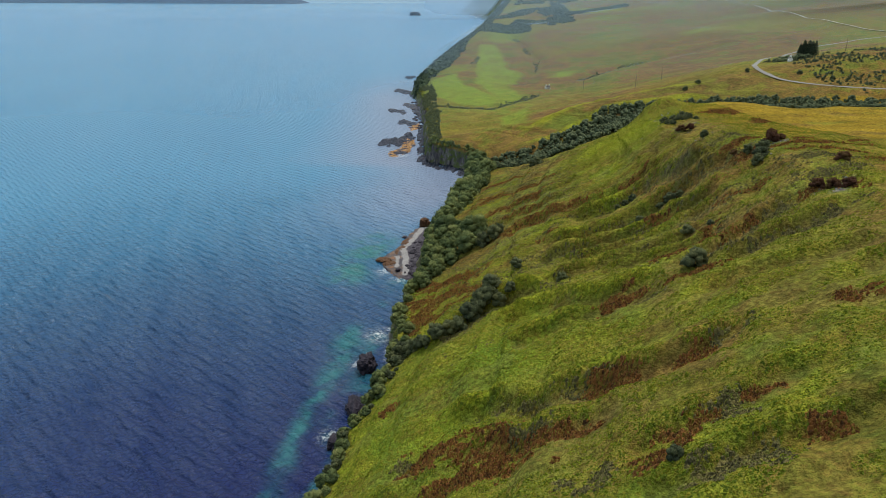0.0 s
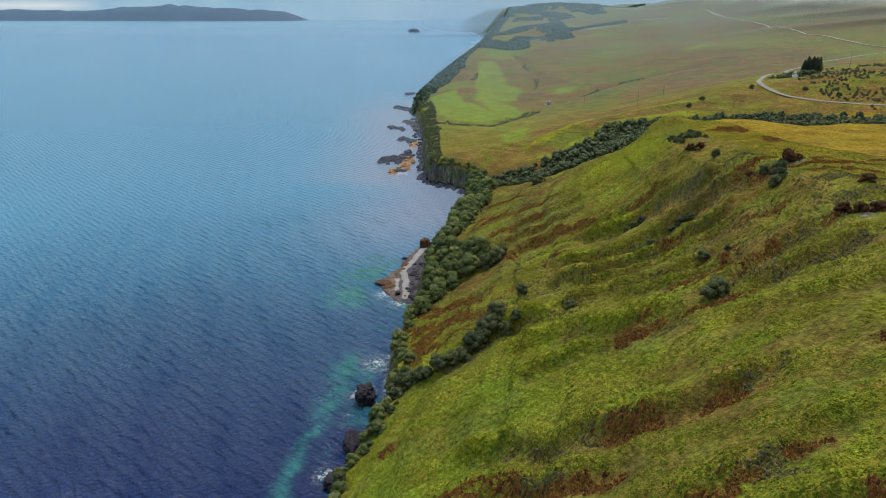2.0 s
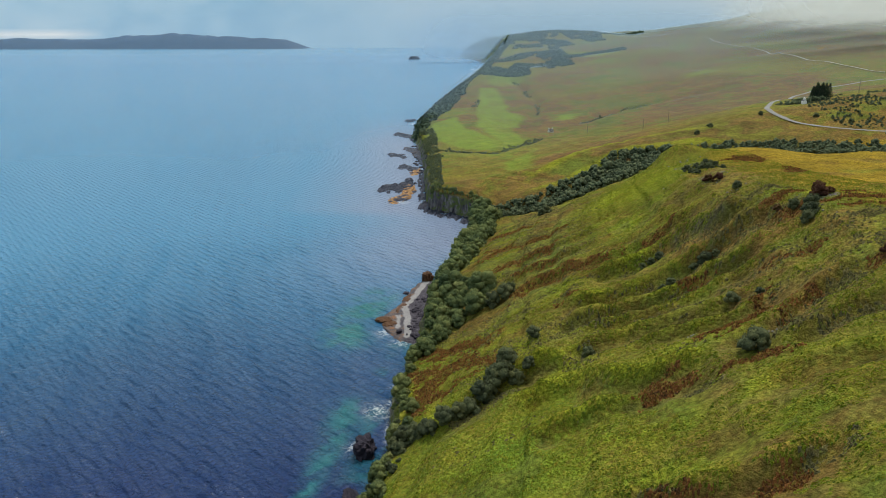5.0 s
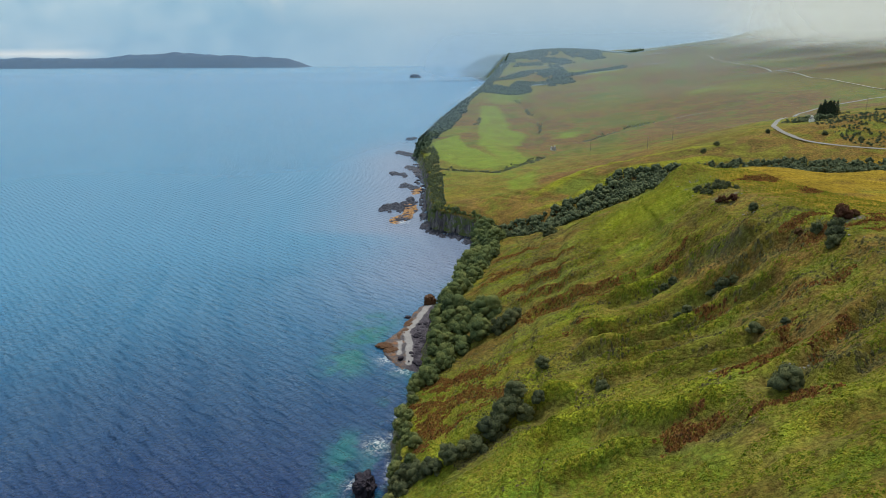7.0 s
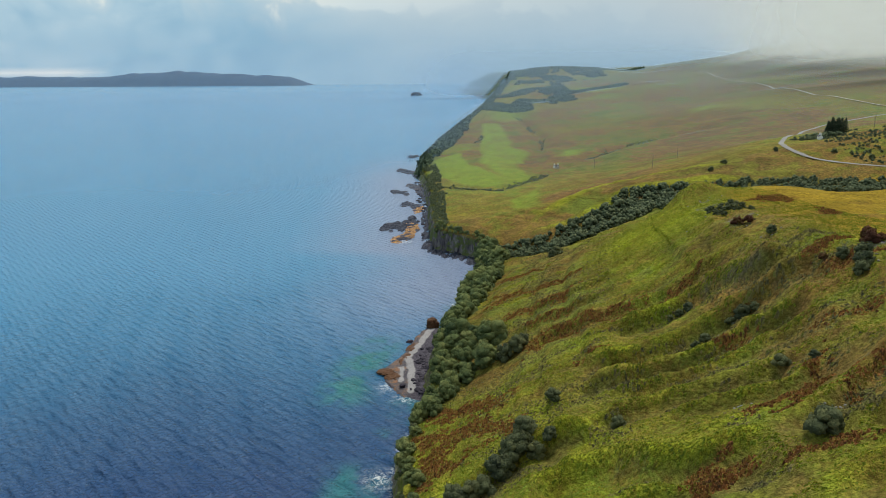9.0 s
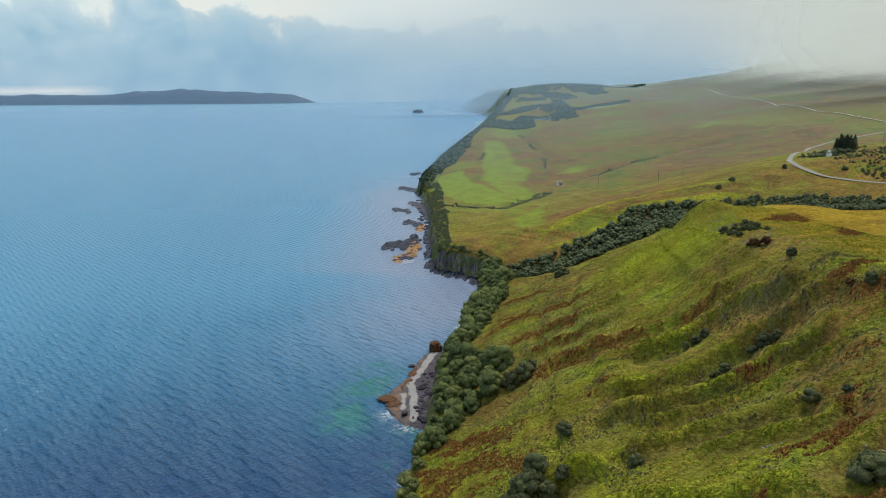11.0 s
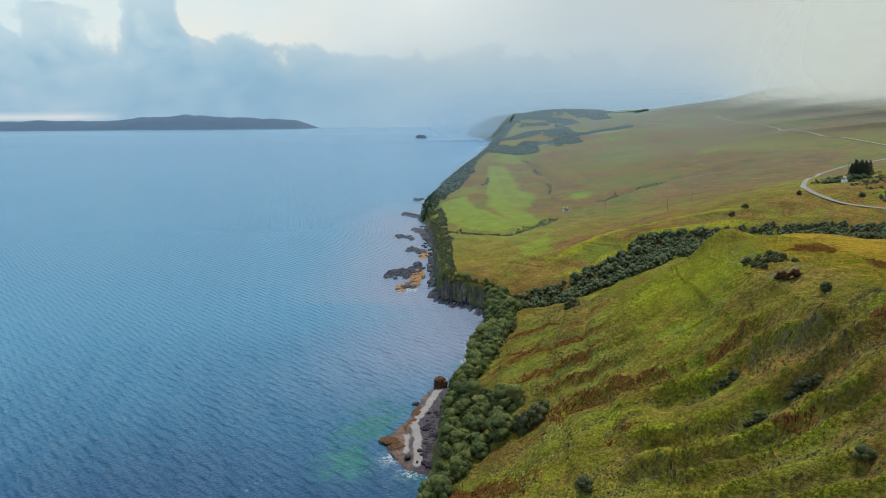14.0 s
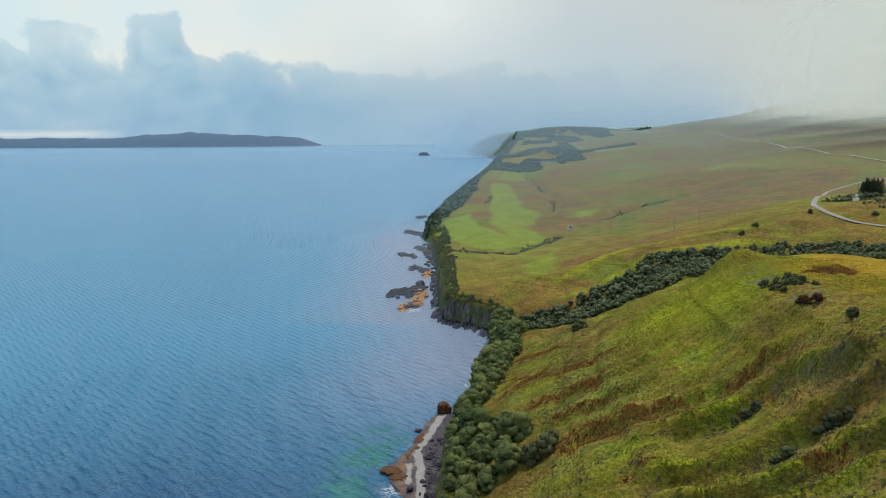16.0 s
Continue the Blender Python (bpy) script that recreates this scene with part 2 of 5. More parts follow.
def eased():
    """The sections, blended along the coast and rounded off a little."""
    full = np.array([np.interp(FINE_Y, ROWS, TABLE[:, k]) for k in range(len(STEPS))]).T
    for _ in range(6):
        full[1:-1] = full[1:-1] * 0.5 + (full[:-2] + full[2:]) * 0.25
    for _ in range(2):
        mid = full[:, 6:-1] * 0.5 + (full[:, 5:-2] + full[:, 7:]) * 0.25
        near = STEPS[6:-1] < 135
        full[:, 6:-1] = np.where(near, mid, full[:, 6:-1])
    return full


EASED = eased()


def lookup(d, y):
    """Bilinear reading of the eased sections."""
    fi = np.interp(y, FINE_Y, np.arange(len(FINE_Y)))
    fk = np.interp(d, STEPS, np.arange(len(STEPS)))
    i, k = np.clip(fi.astype(int), 0, len(FINE_Y) - 2), np.clip(fk.astype(int), 0, len(STEPS) - 2)
    a, b = fi - i, fk - k
    return (EASED[i, k] * (1 - b) + EASED[i, k + 1] * b) * (1 - a) + (EASED[i + 1, k] * (1 - b) + EASED[i + 1, k + 1] * b) * a


def hillside(x, y):
    """1 on the steep slope between the cliff edge and the plateau's rim."""
    d = inland(x, y)
    rim = np.interp(y, [60, 120, 190, 250, 300, 330], [110, 108, 97, 95, 90, 60])
    return smooth(8, 24, d) * (1 - smooth(rim - 12, rim + 4, d)) * (1 - smooth(275, 325, y))


def carve(x, y):
    """The diagonal ribs and gullies of the slope, from -1.5 to about 1."""
    across = (-SPUR[1] * x + SPUR[0] * y)
    up = SPUR[0] * x + SPUR[1] * y
    wob = (fbm(up / 30, across / 22, 5, 3) - 0.5) * 7
    out = 0.55 * (1.9 * np.abs(np.sin((across + wob) / 7.4 * math.pi)) - 1) * np.clip(fbm(up / 26, across / 13, 9, 2) - 0.22, 0, 1)
    out = out + 0.35 * (1.9 * np.abs(np.sin((across + 1.4 * wob) / 3.3 * math.pi)) - 1) * np.clip(fbm(up / 14, across / 9, 10, 2) - 0.4, 0, 1)
    stray = (fbm(x / 7, y / 7, 4, 3) - 0.5) * 2.6
    for deep, wide, line in GULLIES:
        off, s = along(line, x, y)
        bed = np.interp(x, [q[0] for q in line], [q[1] for q in line])
        b = np.where(y < bed, -off, off) + stray
        ends = smooth(0.0, 0.12, s) * smooth(1.0, 0.85, s)
        b = np.where(b < 0, b * 0.62, b * 1.15) / (wide * 0.78)
        out = out + ends * deep * (0.55 * np.exp(-((b - 1.9) / 1.1) ** 2) - np.exp(-b * b)) * (0.75 + 0.5 * fbm(up / 9, across / 9, 6, 2))
    return np.where(out < 0, -1.5 * np.tanh(-out / 1.5), out)


class Chart:
    """A field worked out once on a half-metre chart of the slope, then read off it."""
    X0, Y0, X1, Y1, STEP = -60.0, 30.0, 150.0, 345.0, 0.5

    def __init__(self, rule):
        x, y = np.meshgrid(np.arange(self.X0, self.X1 + 1, self.STEP), np.arange(self.Y0, self.Y1 + 1, self.STEP))
        self.cells = rule(x, y)

    def __call__(self, x, y):
        fx = np.clip((np.asarray(x, float) - self.X0) / self.STEP, 0, self.cells.shape[1] - 1.001)
        fy = np.clip((np.asarray(y, float) - self.Y0) / self.STEP, 0, self.cells.shape[0] - 1.001)
        i, k = fy.astype(int), fx.astype(int)
        a, b, c = fy - i, fx - k, self.cells
        return (c[i, k] * (1 - b) + c[i, k + 1] * b) * (1 - a) + (c[i + 1, k] * (1 - b) + c[i + 1, k + 1] * b) * a


ribs = Chart(carve)


def height(x, y):
    x, y = np.asarray(x, float), np.asarray(y, float)
    d = inland(x, y)
    z = lookup(np.maximum(d, 0), y)
    z = z + ribs(x, y) * hillside(x, y) * 1.75
    off, s = along(BURN, x, y)
    width = np.interp(s, [0, 0.25, 0.6, 1], [7, 13, 16, 12])
    z = z - np.interp(s, [0, 0.12, 0.3, 0.7, 1], [5, 6, 5, 2.5, 1.5]) * np.exp(-(off / width) ** 2) * smooth(0, 10, d)
    z = z + 7.0 * np.exp(-((x - 94) / 10) ** 2 - ((y - 288) / 8) ** 2) - 1.5 * np.exp(-((x - 118) / 12) ** 2 - ((y - 296) / 12) ** 2)   # the knoll at the rim's end
    # low steps in the moor, side by side with the burn
    north = smooth(0, 10, y - np.interp(x, [b[0] for b in BURN], [b[1] for b in BURN]))
    z = z + 0.55 * np.sin(off / 3.1 + 4 * fbm(x / 40, y / 40, 19, 2)) * north * smooth(14, 22, off) * smooth(70, 40, off) * smooth(30, 60, x) * smooth(170, 130, x)
    for way, deep, wide in DITCHES:
        gap, _ = along(way, x, y)
        z = z - deep * np.exp(-(gap / wide) ** 2)
    land = smooth(4, 14, d)
    far = smooth(430, 1000, y)
    z = z + land * ((fbm(x / 26, y / 26, 11, 3) - 0.5) * 2.2 * (1 - far) + (fbm(x / 5.0, y / 5.0, 12, 3) - 0.5) * 1.0 * (1 - far))
    z = z + far * smooth(30, 160, d) * ((fbm(x / 170, y / 210, 14, 3) - 0.5) * 12 - 3 * np.exp(-(((fbm(x / 240, y / 160, 15, 3) - 0.5) / 0.035) ** 2)))
    return np.where(d < 0, np.maximum(d * 0.6, -4.0), np.maximum(z, np.minimum(d * 0.5, 2.0)))


# ---- materials ----
def material(name):
    m = bpy.data.materials.new(name)
    m.use_nodes = True
    t = m.node_tree
    t.nodes.clear()
    return m, t


def surface(t, colour, roughness=0.9, bump=None, strength=0.5, distance=0.1, specular=0.25, **more):
    ins = {"Base Color": colour, "Roughness": roughness, "Specular IOR Level": specular}
    ins.update(more)
    b = wire(t, "ShaderNodeBsdfPrincipled")
    for key, value in ins.items():
        if hasattr(value, "is_output"):
            t.links.new(value, b.inputs[key])
        else:
            b.inputs[key].default_value = (*value, 1) if isinstance(value, tuple) and len(value) == 3 else value
    if bump is not None:
        n = wire(t, "ShaderNodeBump", {"Strength": strength, "Distance": distance, "Height": bump})
        t.links.new(n.outputs[0], b.inputs["Normal"])
    t.links.new(b.outputs[0], wire(t, "ShaderNodeOutputMaterial").inputs[0])
    return b


def position(t):
    return wire(t, "ShaderNodeNewGeometry").outputs["Position"]


def mask(t, name):
    return wire(t, "ShaderNodeAttribute", attribute_name=name).outputs["Fac"]


def ground_material():
    m, t = material("turf")
    p = position(t)
    fine, mid, big = rough(t, p, 1.3, 6, 0.7), rough(t, p, 0.16, 5, 0.6), rough(t, p, 0.03, 4, 0.55)
    speck = rough(t, p, 4.6, 2.5, 0.6)
    grass = ramp(t, mid, [(0.30, (0.074, 0.122, 0.016)), (0.45, (0.118, 0.164, 0.016)), (0.58, (0.158, 0.180, 0.017)), (0.72, (0.190, 0.164, 0.022))])
    grass = blend(t, ramp(t, big, [(0.42, (0, 0, 0)), (0.62, (1, 1, 1))]), grass, blend(t, mid, (0.114, 0.170, 0.015), (0.196, 0.190, 0.018)))
    grass = blend(t, mask(t, "fresh"), grass, blend(t, mid, (0.072, 0.132, 0.017), (0.126, 0.176, 0.017)))
    # paler along rib crests and the knoll's face, darker in the gullies
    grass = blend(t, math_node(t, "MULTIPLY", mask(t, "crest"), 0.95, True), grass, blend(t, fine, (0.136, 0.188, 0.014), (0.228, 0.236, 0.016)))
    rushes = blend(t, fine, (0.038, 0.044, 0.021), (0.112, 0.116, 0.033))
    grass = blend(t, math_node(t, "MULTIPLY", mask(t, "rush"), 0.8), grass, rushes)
    huge = rough(t, p, 0.0085, 3, 0.5, 0.4)
    sway = math_node(t, "ADD", math_node(t, "MULTIPLY", big, 0.36), math_node(t, "MULTIPLY", huge, 0.36))
    moor = ramp(t, math_node(t, "ADD", math_node(t, "MULTIPLY", mid, 0.28), sway),
                [(0.43, (0.092, 0.110, 0.021)), (0.47, (0.118, 0.108, 0.023)), (0.50, (0.145, 0.096, 0.027)), (0.525, (0.138, 0.076, 0.031)), (0.555, (0.102, 0.070, 0.027)), (0.59, (0.112, 0.106, 0.023))])
    # wisps of rust and straw all through the sward
    wisp = ramp(t, math_node(t, "ADD", math_node(t, "MULTIPLY", rough(t, p, 0.9, 6, 0.75), 0.62), math_node(t, "MULTIPLY", rough(t, p, 0.07, 4, 0.6), 0.38)),
                [(0.48, (0, 0, 0)), (0.58, (0.6, 0.6, 0.6))])
    grass = blend(t, wisp, grass, blend(t, speck, (0.06, 0.042, 0.015), (0.165, 0.098, 0.021)))
    col = blend(t, mask(t, "moor"), grass, moor)
    col = blend(t, math_node(t, "MULTIPLY", mask(t, "russet"), 0.45), col, ramp(t, math_node(t, "ADD", math_node(t, "MULTIPLY", big, 0.6), math_node(t, "MULTIPLY", mid, 0.4)),
                [(0.38, (0.095, 0.08, 0.012)), (0.5, (0.13, 0.082, 0.014)), (0.6, (0.11, 0.062, 0.014))]))
    gold = blend(t, mid, (0.15, 0.12, 0.015), (0.24, 0.155, 0.019))
    col = blend(t, mask(t, "gold"), col, gold)
    pasture = blend(t, mid, (0.095, 0.160, 0.017), (0.190, 0.225, 0.027))
    col = blend(t, mask(t, "pasture"), col, pasture)
    fern = ramp(t, math_node(t, "ADD", math_node(t, "MULTIPLY", fine, 0.6), math_node(t, "MULTIPLY", mid, 0.4)),
                [(0.35, (0.060, 0.034, 0.014)), (0.5, (0.135, 0.058, 0.020)), (0.62, (0.200, 0.086, 0.026)), (0.75, (0.135, 0.112, 0.018))])
    col = blend(t, math_node(t, "MULTIPLY", mask(t, "bracken"), 0.6), col, fern)
    # dark specks: small shadows in the sward put into the colour
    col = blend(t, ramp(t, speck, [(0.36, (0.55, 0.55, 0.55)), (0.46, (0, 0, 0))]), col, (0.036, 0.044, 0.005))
    # tussocks: pale crowns, shade in the gaps put into the colour; broader stains and thin growth across the moor
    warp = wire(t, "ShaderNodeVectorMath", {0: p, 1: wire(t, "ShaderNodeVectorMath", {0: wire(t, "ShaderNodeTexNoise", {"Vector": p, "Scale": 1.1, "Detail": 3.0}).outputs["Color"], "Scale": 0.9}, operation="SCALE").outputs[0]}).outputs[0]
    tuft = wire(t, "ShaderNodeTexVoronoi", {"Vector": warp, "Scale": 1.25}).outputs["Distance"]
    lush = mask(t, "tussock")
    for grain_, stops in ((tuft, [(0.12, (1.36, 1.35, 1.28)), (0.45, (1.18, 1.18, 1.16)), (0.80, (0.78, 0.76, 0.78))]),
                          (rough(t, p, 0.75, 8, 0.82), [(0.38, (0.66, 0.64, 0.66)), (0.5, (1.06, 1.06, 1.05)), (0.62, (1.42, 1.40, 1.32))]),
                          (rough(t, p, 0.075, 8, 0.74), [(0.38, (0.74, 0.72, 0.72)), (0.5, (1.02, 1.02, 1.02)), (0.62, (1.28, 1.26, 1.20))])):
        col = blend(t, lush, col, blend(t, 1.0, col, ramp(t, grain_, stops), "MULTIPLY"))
    streaks = rough(t, wire(t, "ShaderNodeMapping", {0: p, "Scale": (1.0, 1.0, 0.16)}).outputs[0], 0.55, 6, 0.7, 0.3)
    stone = ramp(t, streaks, [(0.34, (0.022, 0.018, 0.030)), (0.48, (0.105, 0.095, 0.110)), (0.62, (0.20, 0.19, 0.19)), (0.75, (0.32, 0.31, 0.29))])
    moss = ramp(t, rough(t, p, 0.22, 5, 0.7), [(0.47, (0, 0, 0)), (0.55, (0.9, 0.9, 0.9))])
    stone = blend(t, moss, stone, blend(t, fine, (0.055, 0.085, 0.025), (0.12, 0.145, 0.04)))
    col = blend(t, mask(t, "rock"), col, stone)
    relief = math_node(t, "SUBTRACT", math_node(t, "ADD", math_node(t, "MULTIPLY", fine, 0.6), math_node(t, "MULTIPLY", speck, 0.5)), math_node(t, "MULTIPLY", tuft, 0.35))
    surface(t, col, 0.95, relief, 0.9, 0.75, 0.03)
    return m


def leaf_material(name, stops, thin=0.18, own=0.35):
    m, t = material(name)
    geo = wire(t, "ShaderNodeNewGeometry")
    info = wire(t, "ShaderNodeObjectInfo")
    f = math_node(t, "ADD", math_node(t, "MULTIPLY", geo.outputs["Random Per Island"], 0.75 - own), math_node(t, "MULTIPLY", info.outputs["Random"], own))
    f = math_node(t, "ADD", f, math_node(t, "MULTIPLY", math_node(t, "SUBTRACT", rough(t, geo.outputs["Position"], 0.9, 4, 0.7), 0.35), 0.85))
    col = ramp(t, f, stops)
    face = surface(t, col, 0.95, rough(t, geo.outputs["Position"], 3.2, 3, 0.7), 1.0, 0.55, specular=0.04)
    through_ = wire(t, "ShaderNodeBsdfTranslucent", {0: col})
    both = wire(t, "ShaderNodeMixShader", {0: thin, 1: face.outputs[0], 2: through_.outputs[0]})
    t.links.new(both.outputs[0], next(n for n in t.nodes if n.type == "OUTPUT_MATERIAL").inputs[0])
    return m


def rock_material(name, weed):
    m, t = material(name)
    p = position(t)
    fine, mid = rough(t, p, 2.2, 6, 0.7), rough(t, p, 0.35, 4, 0.6)
    beds = rough(t, wire(t, "ShaderNodeMapping", {0: p, "Scale": (0.15, 0.15, 2.6)}).outputs[0], 1.0, 4, 0.6)
    col = ramp(t, math_node(t, "ADD", math_node(t, "MULTIPLY", fine, 0.5), math_node(t, "MULTIPLY", beds, 0.5)),
               [(0.32, (0.006, 0.005, 0.010)), (0.5, (0.018, 0.015, 0.026)), (0.70, (0.060, 0.052, 0.066))])
    if weed:
        kelp = blend(t, fine, (0.020, 0.014, 0.012), (0.130, 0.056, 0.020))
        col = blend(t, ramp(t, mid, [(0.42 if weed < 2 else 0.2, (0, 0, 0)), (0.52 if weed < 2 else 0.34, (1, 1, 1))]), col, kelp)
    surface(t, col, 0.7, math_node(t, "ADD", fine, math_node(t, "MULTIPLY", beds, 1.2)), 0.9, 0.35, 0.15)
    return m


def reef_material():
    """Bare blue-grey rock, orange-brown weed on its flat tops."""
    m, t = material("reef_rock")
    p = position(t)
    fine = rough(t, p, 1.6, 6, 0.7)
    bare = ramp(t, fine, [(0.35, (0.008, 0.010, 0.022)), (0.55, (0.026, 0.032, 0.058)), (0.72, (0.075, 0.085, 0.115))])
    kelp = ramp(t, fine, [(0.35, (0.060, 0.030, 0.012)), (0.52, (0.26, 0.125, 0.030)), (0.66, (0.55, 0.36, 0.17))])
    surface(t, blend(t, mask(t, "weed"), bare, kelp), 0.75, fine, 0.9, 0.35, 0.3)
    return m


def beach_material():
    m, t = material("shingle_and_sand")
    p = position(t)
    fine, mid = rough(t, p, 2.0, 6, 0.75), rough(t, p, 0.5, 4, 0.6)
    shingle = ramp(t, fine, [(0.36, (0.010, 0.008, 0.015)), (0.5, (0.034, 0.028, 0.043)), (0.66, (0.10, 0.088, 0.105))])
    weed = ramp(t, math_node(t, "ADD", math_node(t, "MULTIPLY", fine, 0.5), math_node(t, "MULTIPLY", rough(t, p, 0.28, 3, 0.6), 0.5)), [(0.38, (0.018, 0.016, 0.026)), (0.48, (0.055, 0.050, 0.064)), (0.54, (0.100, 0.072, 0.056)), (0.60, (0.190, 0.080, 0.034)), (0.72, (0.11, 0.085, 0.075))])
    sand = blend(t, mid, (0.16, 0.155, 0.165), (0.27, 0.26, 0.265))
    col = blend(t, mask(t, "weed"), shingle, weed)
    col = blend(t, mask(t, "sand"), col, sand)
    surface(t, col, 0.8, fine, 0.9, 0.3, 0.3)
    return m


def sea_material():
    m, t = material("sea_water")
    p = position(t)
    chop = wire(t, "ShaderNodeMapping", {0: p, "Rotation": (0, 0, radians(36)), "Scale": (0.55, 1.0, 1)}).outputs[0]
    n1, n2 = rough(t, chop, 1.05, 4, 0.6, 0.6), rough(t, chop, 0.22, 3, 0.55, 0.3)
    slick = rough(t, wire(t, "ShaderNodeMapping", {0: p, "Scale": (0.004, 0.0016, 1)}).outputs[0], 1.0, 3, 0.55, 1.0)
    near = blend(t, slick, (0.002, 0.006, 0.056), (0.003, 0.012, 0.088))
    # paler blue far out: reflected sky put into the base colour
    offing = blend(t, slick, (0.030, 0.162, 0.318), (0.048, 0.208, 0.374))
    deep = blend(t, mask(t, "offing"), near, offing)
    # the bright cloud's reflection off the bay, painted into the colour
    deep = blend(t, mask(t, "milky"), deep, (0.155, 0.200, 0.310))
    shoal = blend(t, n2, (0.006, 0.078, 0.108), (0.028, 0.172, 0.185))
    col = blend(t, mask(t, "shoal"), deep, shoal)
    foam = math_node(t, "MULTIPLY", mask(t, "foam"), ramp(t, rough(t, p, 0.9, 6, 0.75, 0.8), [(0.47, (0, 0, 0)), (0.58, (1, 1, 1))]))
    col = blend(t, foam, col, (0.62, 0.66, 0.66))
    height_ = math_node(t, "ADD", math_node(t, "MULTIPLY", n1, 1.5), math_node(t, "MULTIPLY", n2, 0.4))
    # long parallel crests of the wind sea, from two quarters
    for deg, size, tall in ((50, 0.088, 0.50), (40, 0.118, 0.34), (60, 0.140, 0.26)):
        way = wire(t, "ShaderNodeMapping", {0: p, "Rotation": (0, 0, radians(-deg))}).outputs[0]
        train = wire(t, "ShaderNodeTexWave", {"Vector": way, "Scale": size, "Distortion": 2.6, "Detail": 3.0, "Detail Scale": 1.6, "Detail Roughness": 0.6}).outputs["Fac"]
        height_ = math_node(t, "ADD", height_, math_node(t, "MULTIPLY", math_node(t, "POWER", train, 2.0), tall * 1.05))
    height_ = math_node(t, "ADD", height_, math_node(t, "MULTIPLY", rough(t, chop, 0.10, 3, 0.55, 0.4), 0.2))
    gloss = math_node(t, "ADD", math_node(t, "MULTIPLY", foam, 0.5), math_node(t, "ADD", 0.10, math_node(t, "MULTIPLY", mask(t, "offing"), 0.16)))
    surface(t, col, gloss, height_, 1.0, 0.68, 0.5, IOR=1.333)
    return m


def plain_material(name, low, high, scale=3.0, roughness=0.85):
    m, t = material(name)
    n = rough(t, position(t), scale, 5, 0.65)
    surface(t, blend(t, n, low, high), roughness, n, 0.4, 0.05)
    return m


TURF = ground_material()
LEAF_WOOD = leaf_material("broadleaf", [(0.1, (0.041, 0.065, 0.036)), (0.4, (0.095, 0.128, 0.055)), (0.7, (0.159, 0.188, 0.069)), (0.95, (0.238, 0.241, 0.096))])
LEAF_DARK = leaf_material("dark_scrub", [(0.1, (0.040, 0.053, 0.038)), (0.5, (0.099, 0.116, 0.061)), (0.9, (0.173, 0.180, 0.082))])
LEAF_BURN = leaf_material("burnside_leaves", [(0.1, (0.048, 0.070, 0.049)), (0.5, (0.123, 0.151, 0.086)), (0.9, (0.226, 0.235, 0.125))], 0.15)
LEAF_RED = leaf_material("russet_leaves", [(0.1, (0.05, 0.025, 0.020)), (0.5, (0.095, 0.045, 0.030)), (0.9, (0.12, 0.08, 0.03))])
NEEDLES = leaf_material("conifer_needles", [(0.1, (0.018, 0.032, 0.024)), (0.6, (0.045, 0.066, 0.042)), (0.95, (0.075, 0.095, 0.06))])
FERN = leaf_material("bracken_fronds", [(0.1, (0.062, 0.036, 0.018)), (0.35, (0.155, 0.066, 0.026)), (0.6, (0.260, 0.112, 0.036)), (0.85, (0.175, 0.150, 0.028))], 0.0, 0.0)
GRASS = leaf_material("grass_tussocks", [(0.12, (0.080, 0.108, 0.015)), (0.40, (0.128, 0.168, 0.016)), (0.60, (0.172, 0.196, 0.017)), (0.85, (0.215, 0.192, 0.023))], 0.0, 0.0)
HEATH = leaf_material("heather", [(0.12, (0.060, 0.056, 0.030)), (0.40, (0.115, 0.104, 0.046)), (0.65, (0.175, 0.145, 0.058)), (0.88, (0.150, 0.165, 0.036))], 0.0, 0.0)
FAR_WOOD = leaf_material("far_wood_leaves", [(0.25, (0.055, 0.085, 0.058)), (0.5, (0.090, 0.125, 0.080)), (0.8, (0.130, 0.165, 0.09))], 0.0)
BARK = plain_material("bark", (0.05, 0.040, 0.030), (0.12, 0.10, 0.08), 4)
ROCK = rock_material("dark_rock", 0)
KELP = rock_material("brown_weed_rock", 2)
STONE = plain_material("pale_stone", (0.10, 0.098, 0.095), (0.24, 0.235, 0.23), 2.5)
REEF = reef_material()
SAND = beach_material()
SEA = sea_material()
ASPHALT = plain_material("worn_asphalt", (0.13, 0.128, 0.122), (0.21, 0.205, 0.195), 0.6)
VERGE = plain_material("gravel_track", (0.24, 0.215, 0.155), (0.33, 0.30, 0.22), 0.8)
WHITEWASH = plain_material("whitewashed_render", (0.68, 0.68, 0.66), (0.82, 0.82, 0.80), 1.5)
SLATE = plain_material("slate", (0.06, 0.06, 0.07), (0.12, 0.12, 0.13), 2.0)
WOOD = plain_material("grey_timber", (0.10, 0.085, 0.07), (0.20, 0.17, 0.14), 5)
GLASS_DARK = plain_material("dark_window", (0.02, 0.025, 0.03), (0.03, 0.035, 0.045), 1.0, 0.1)


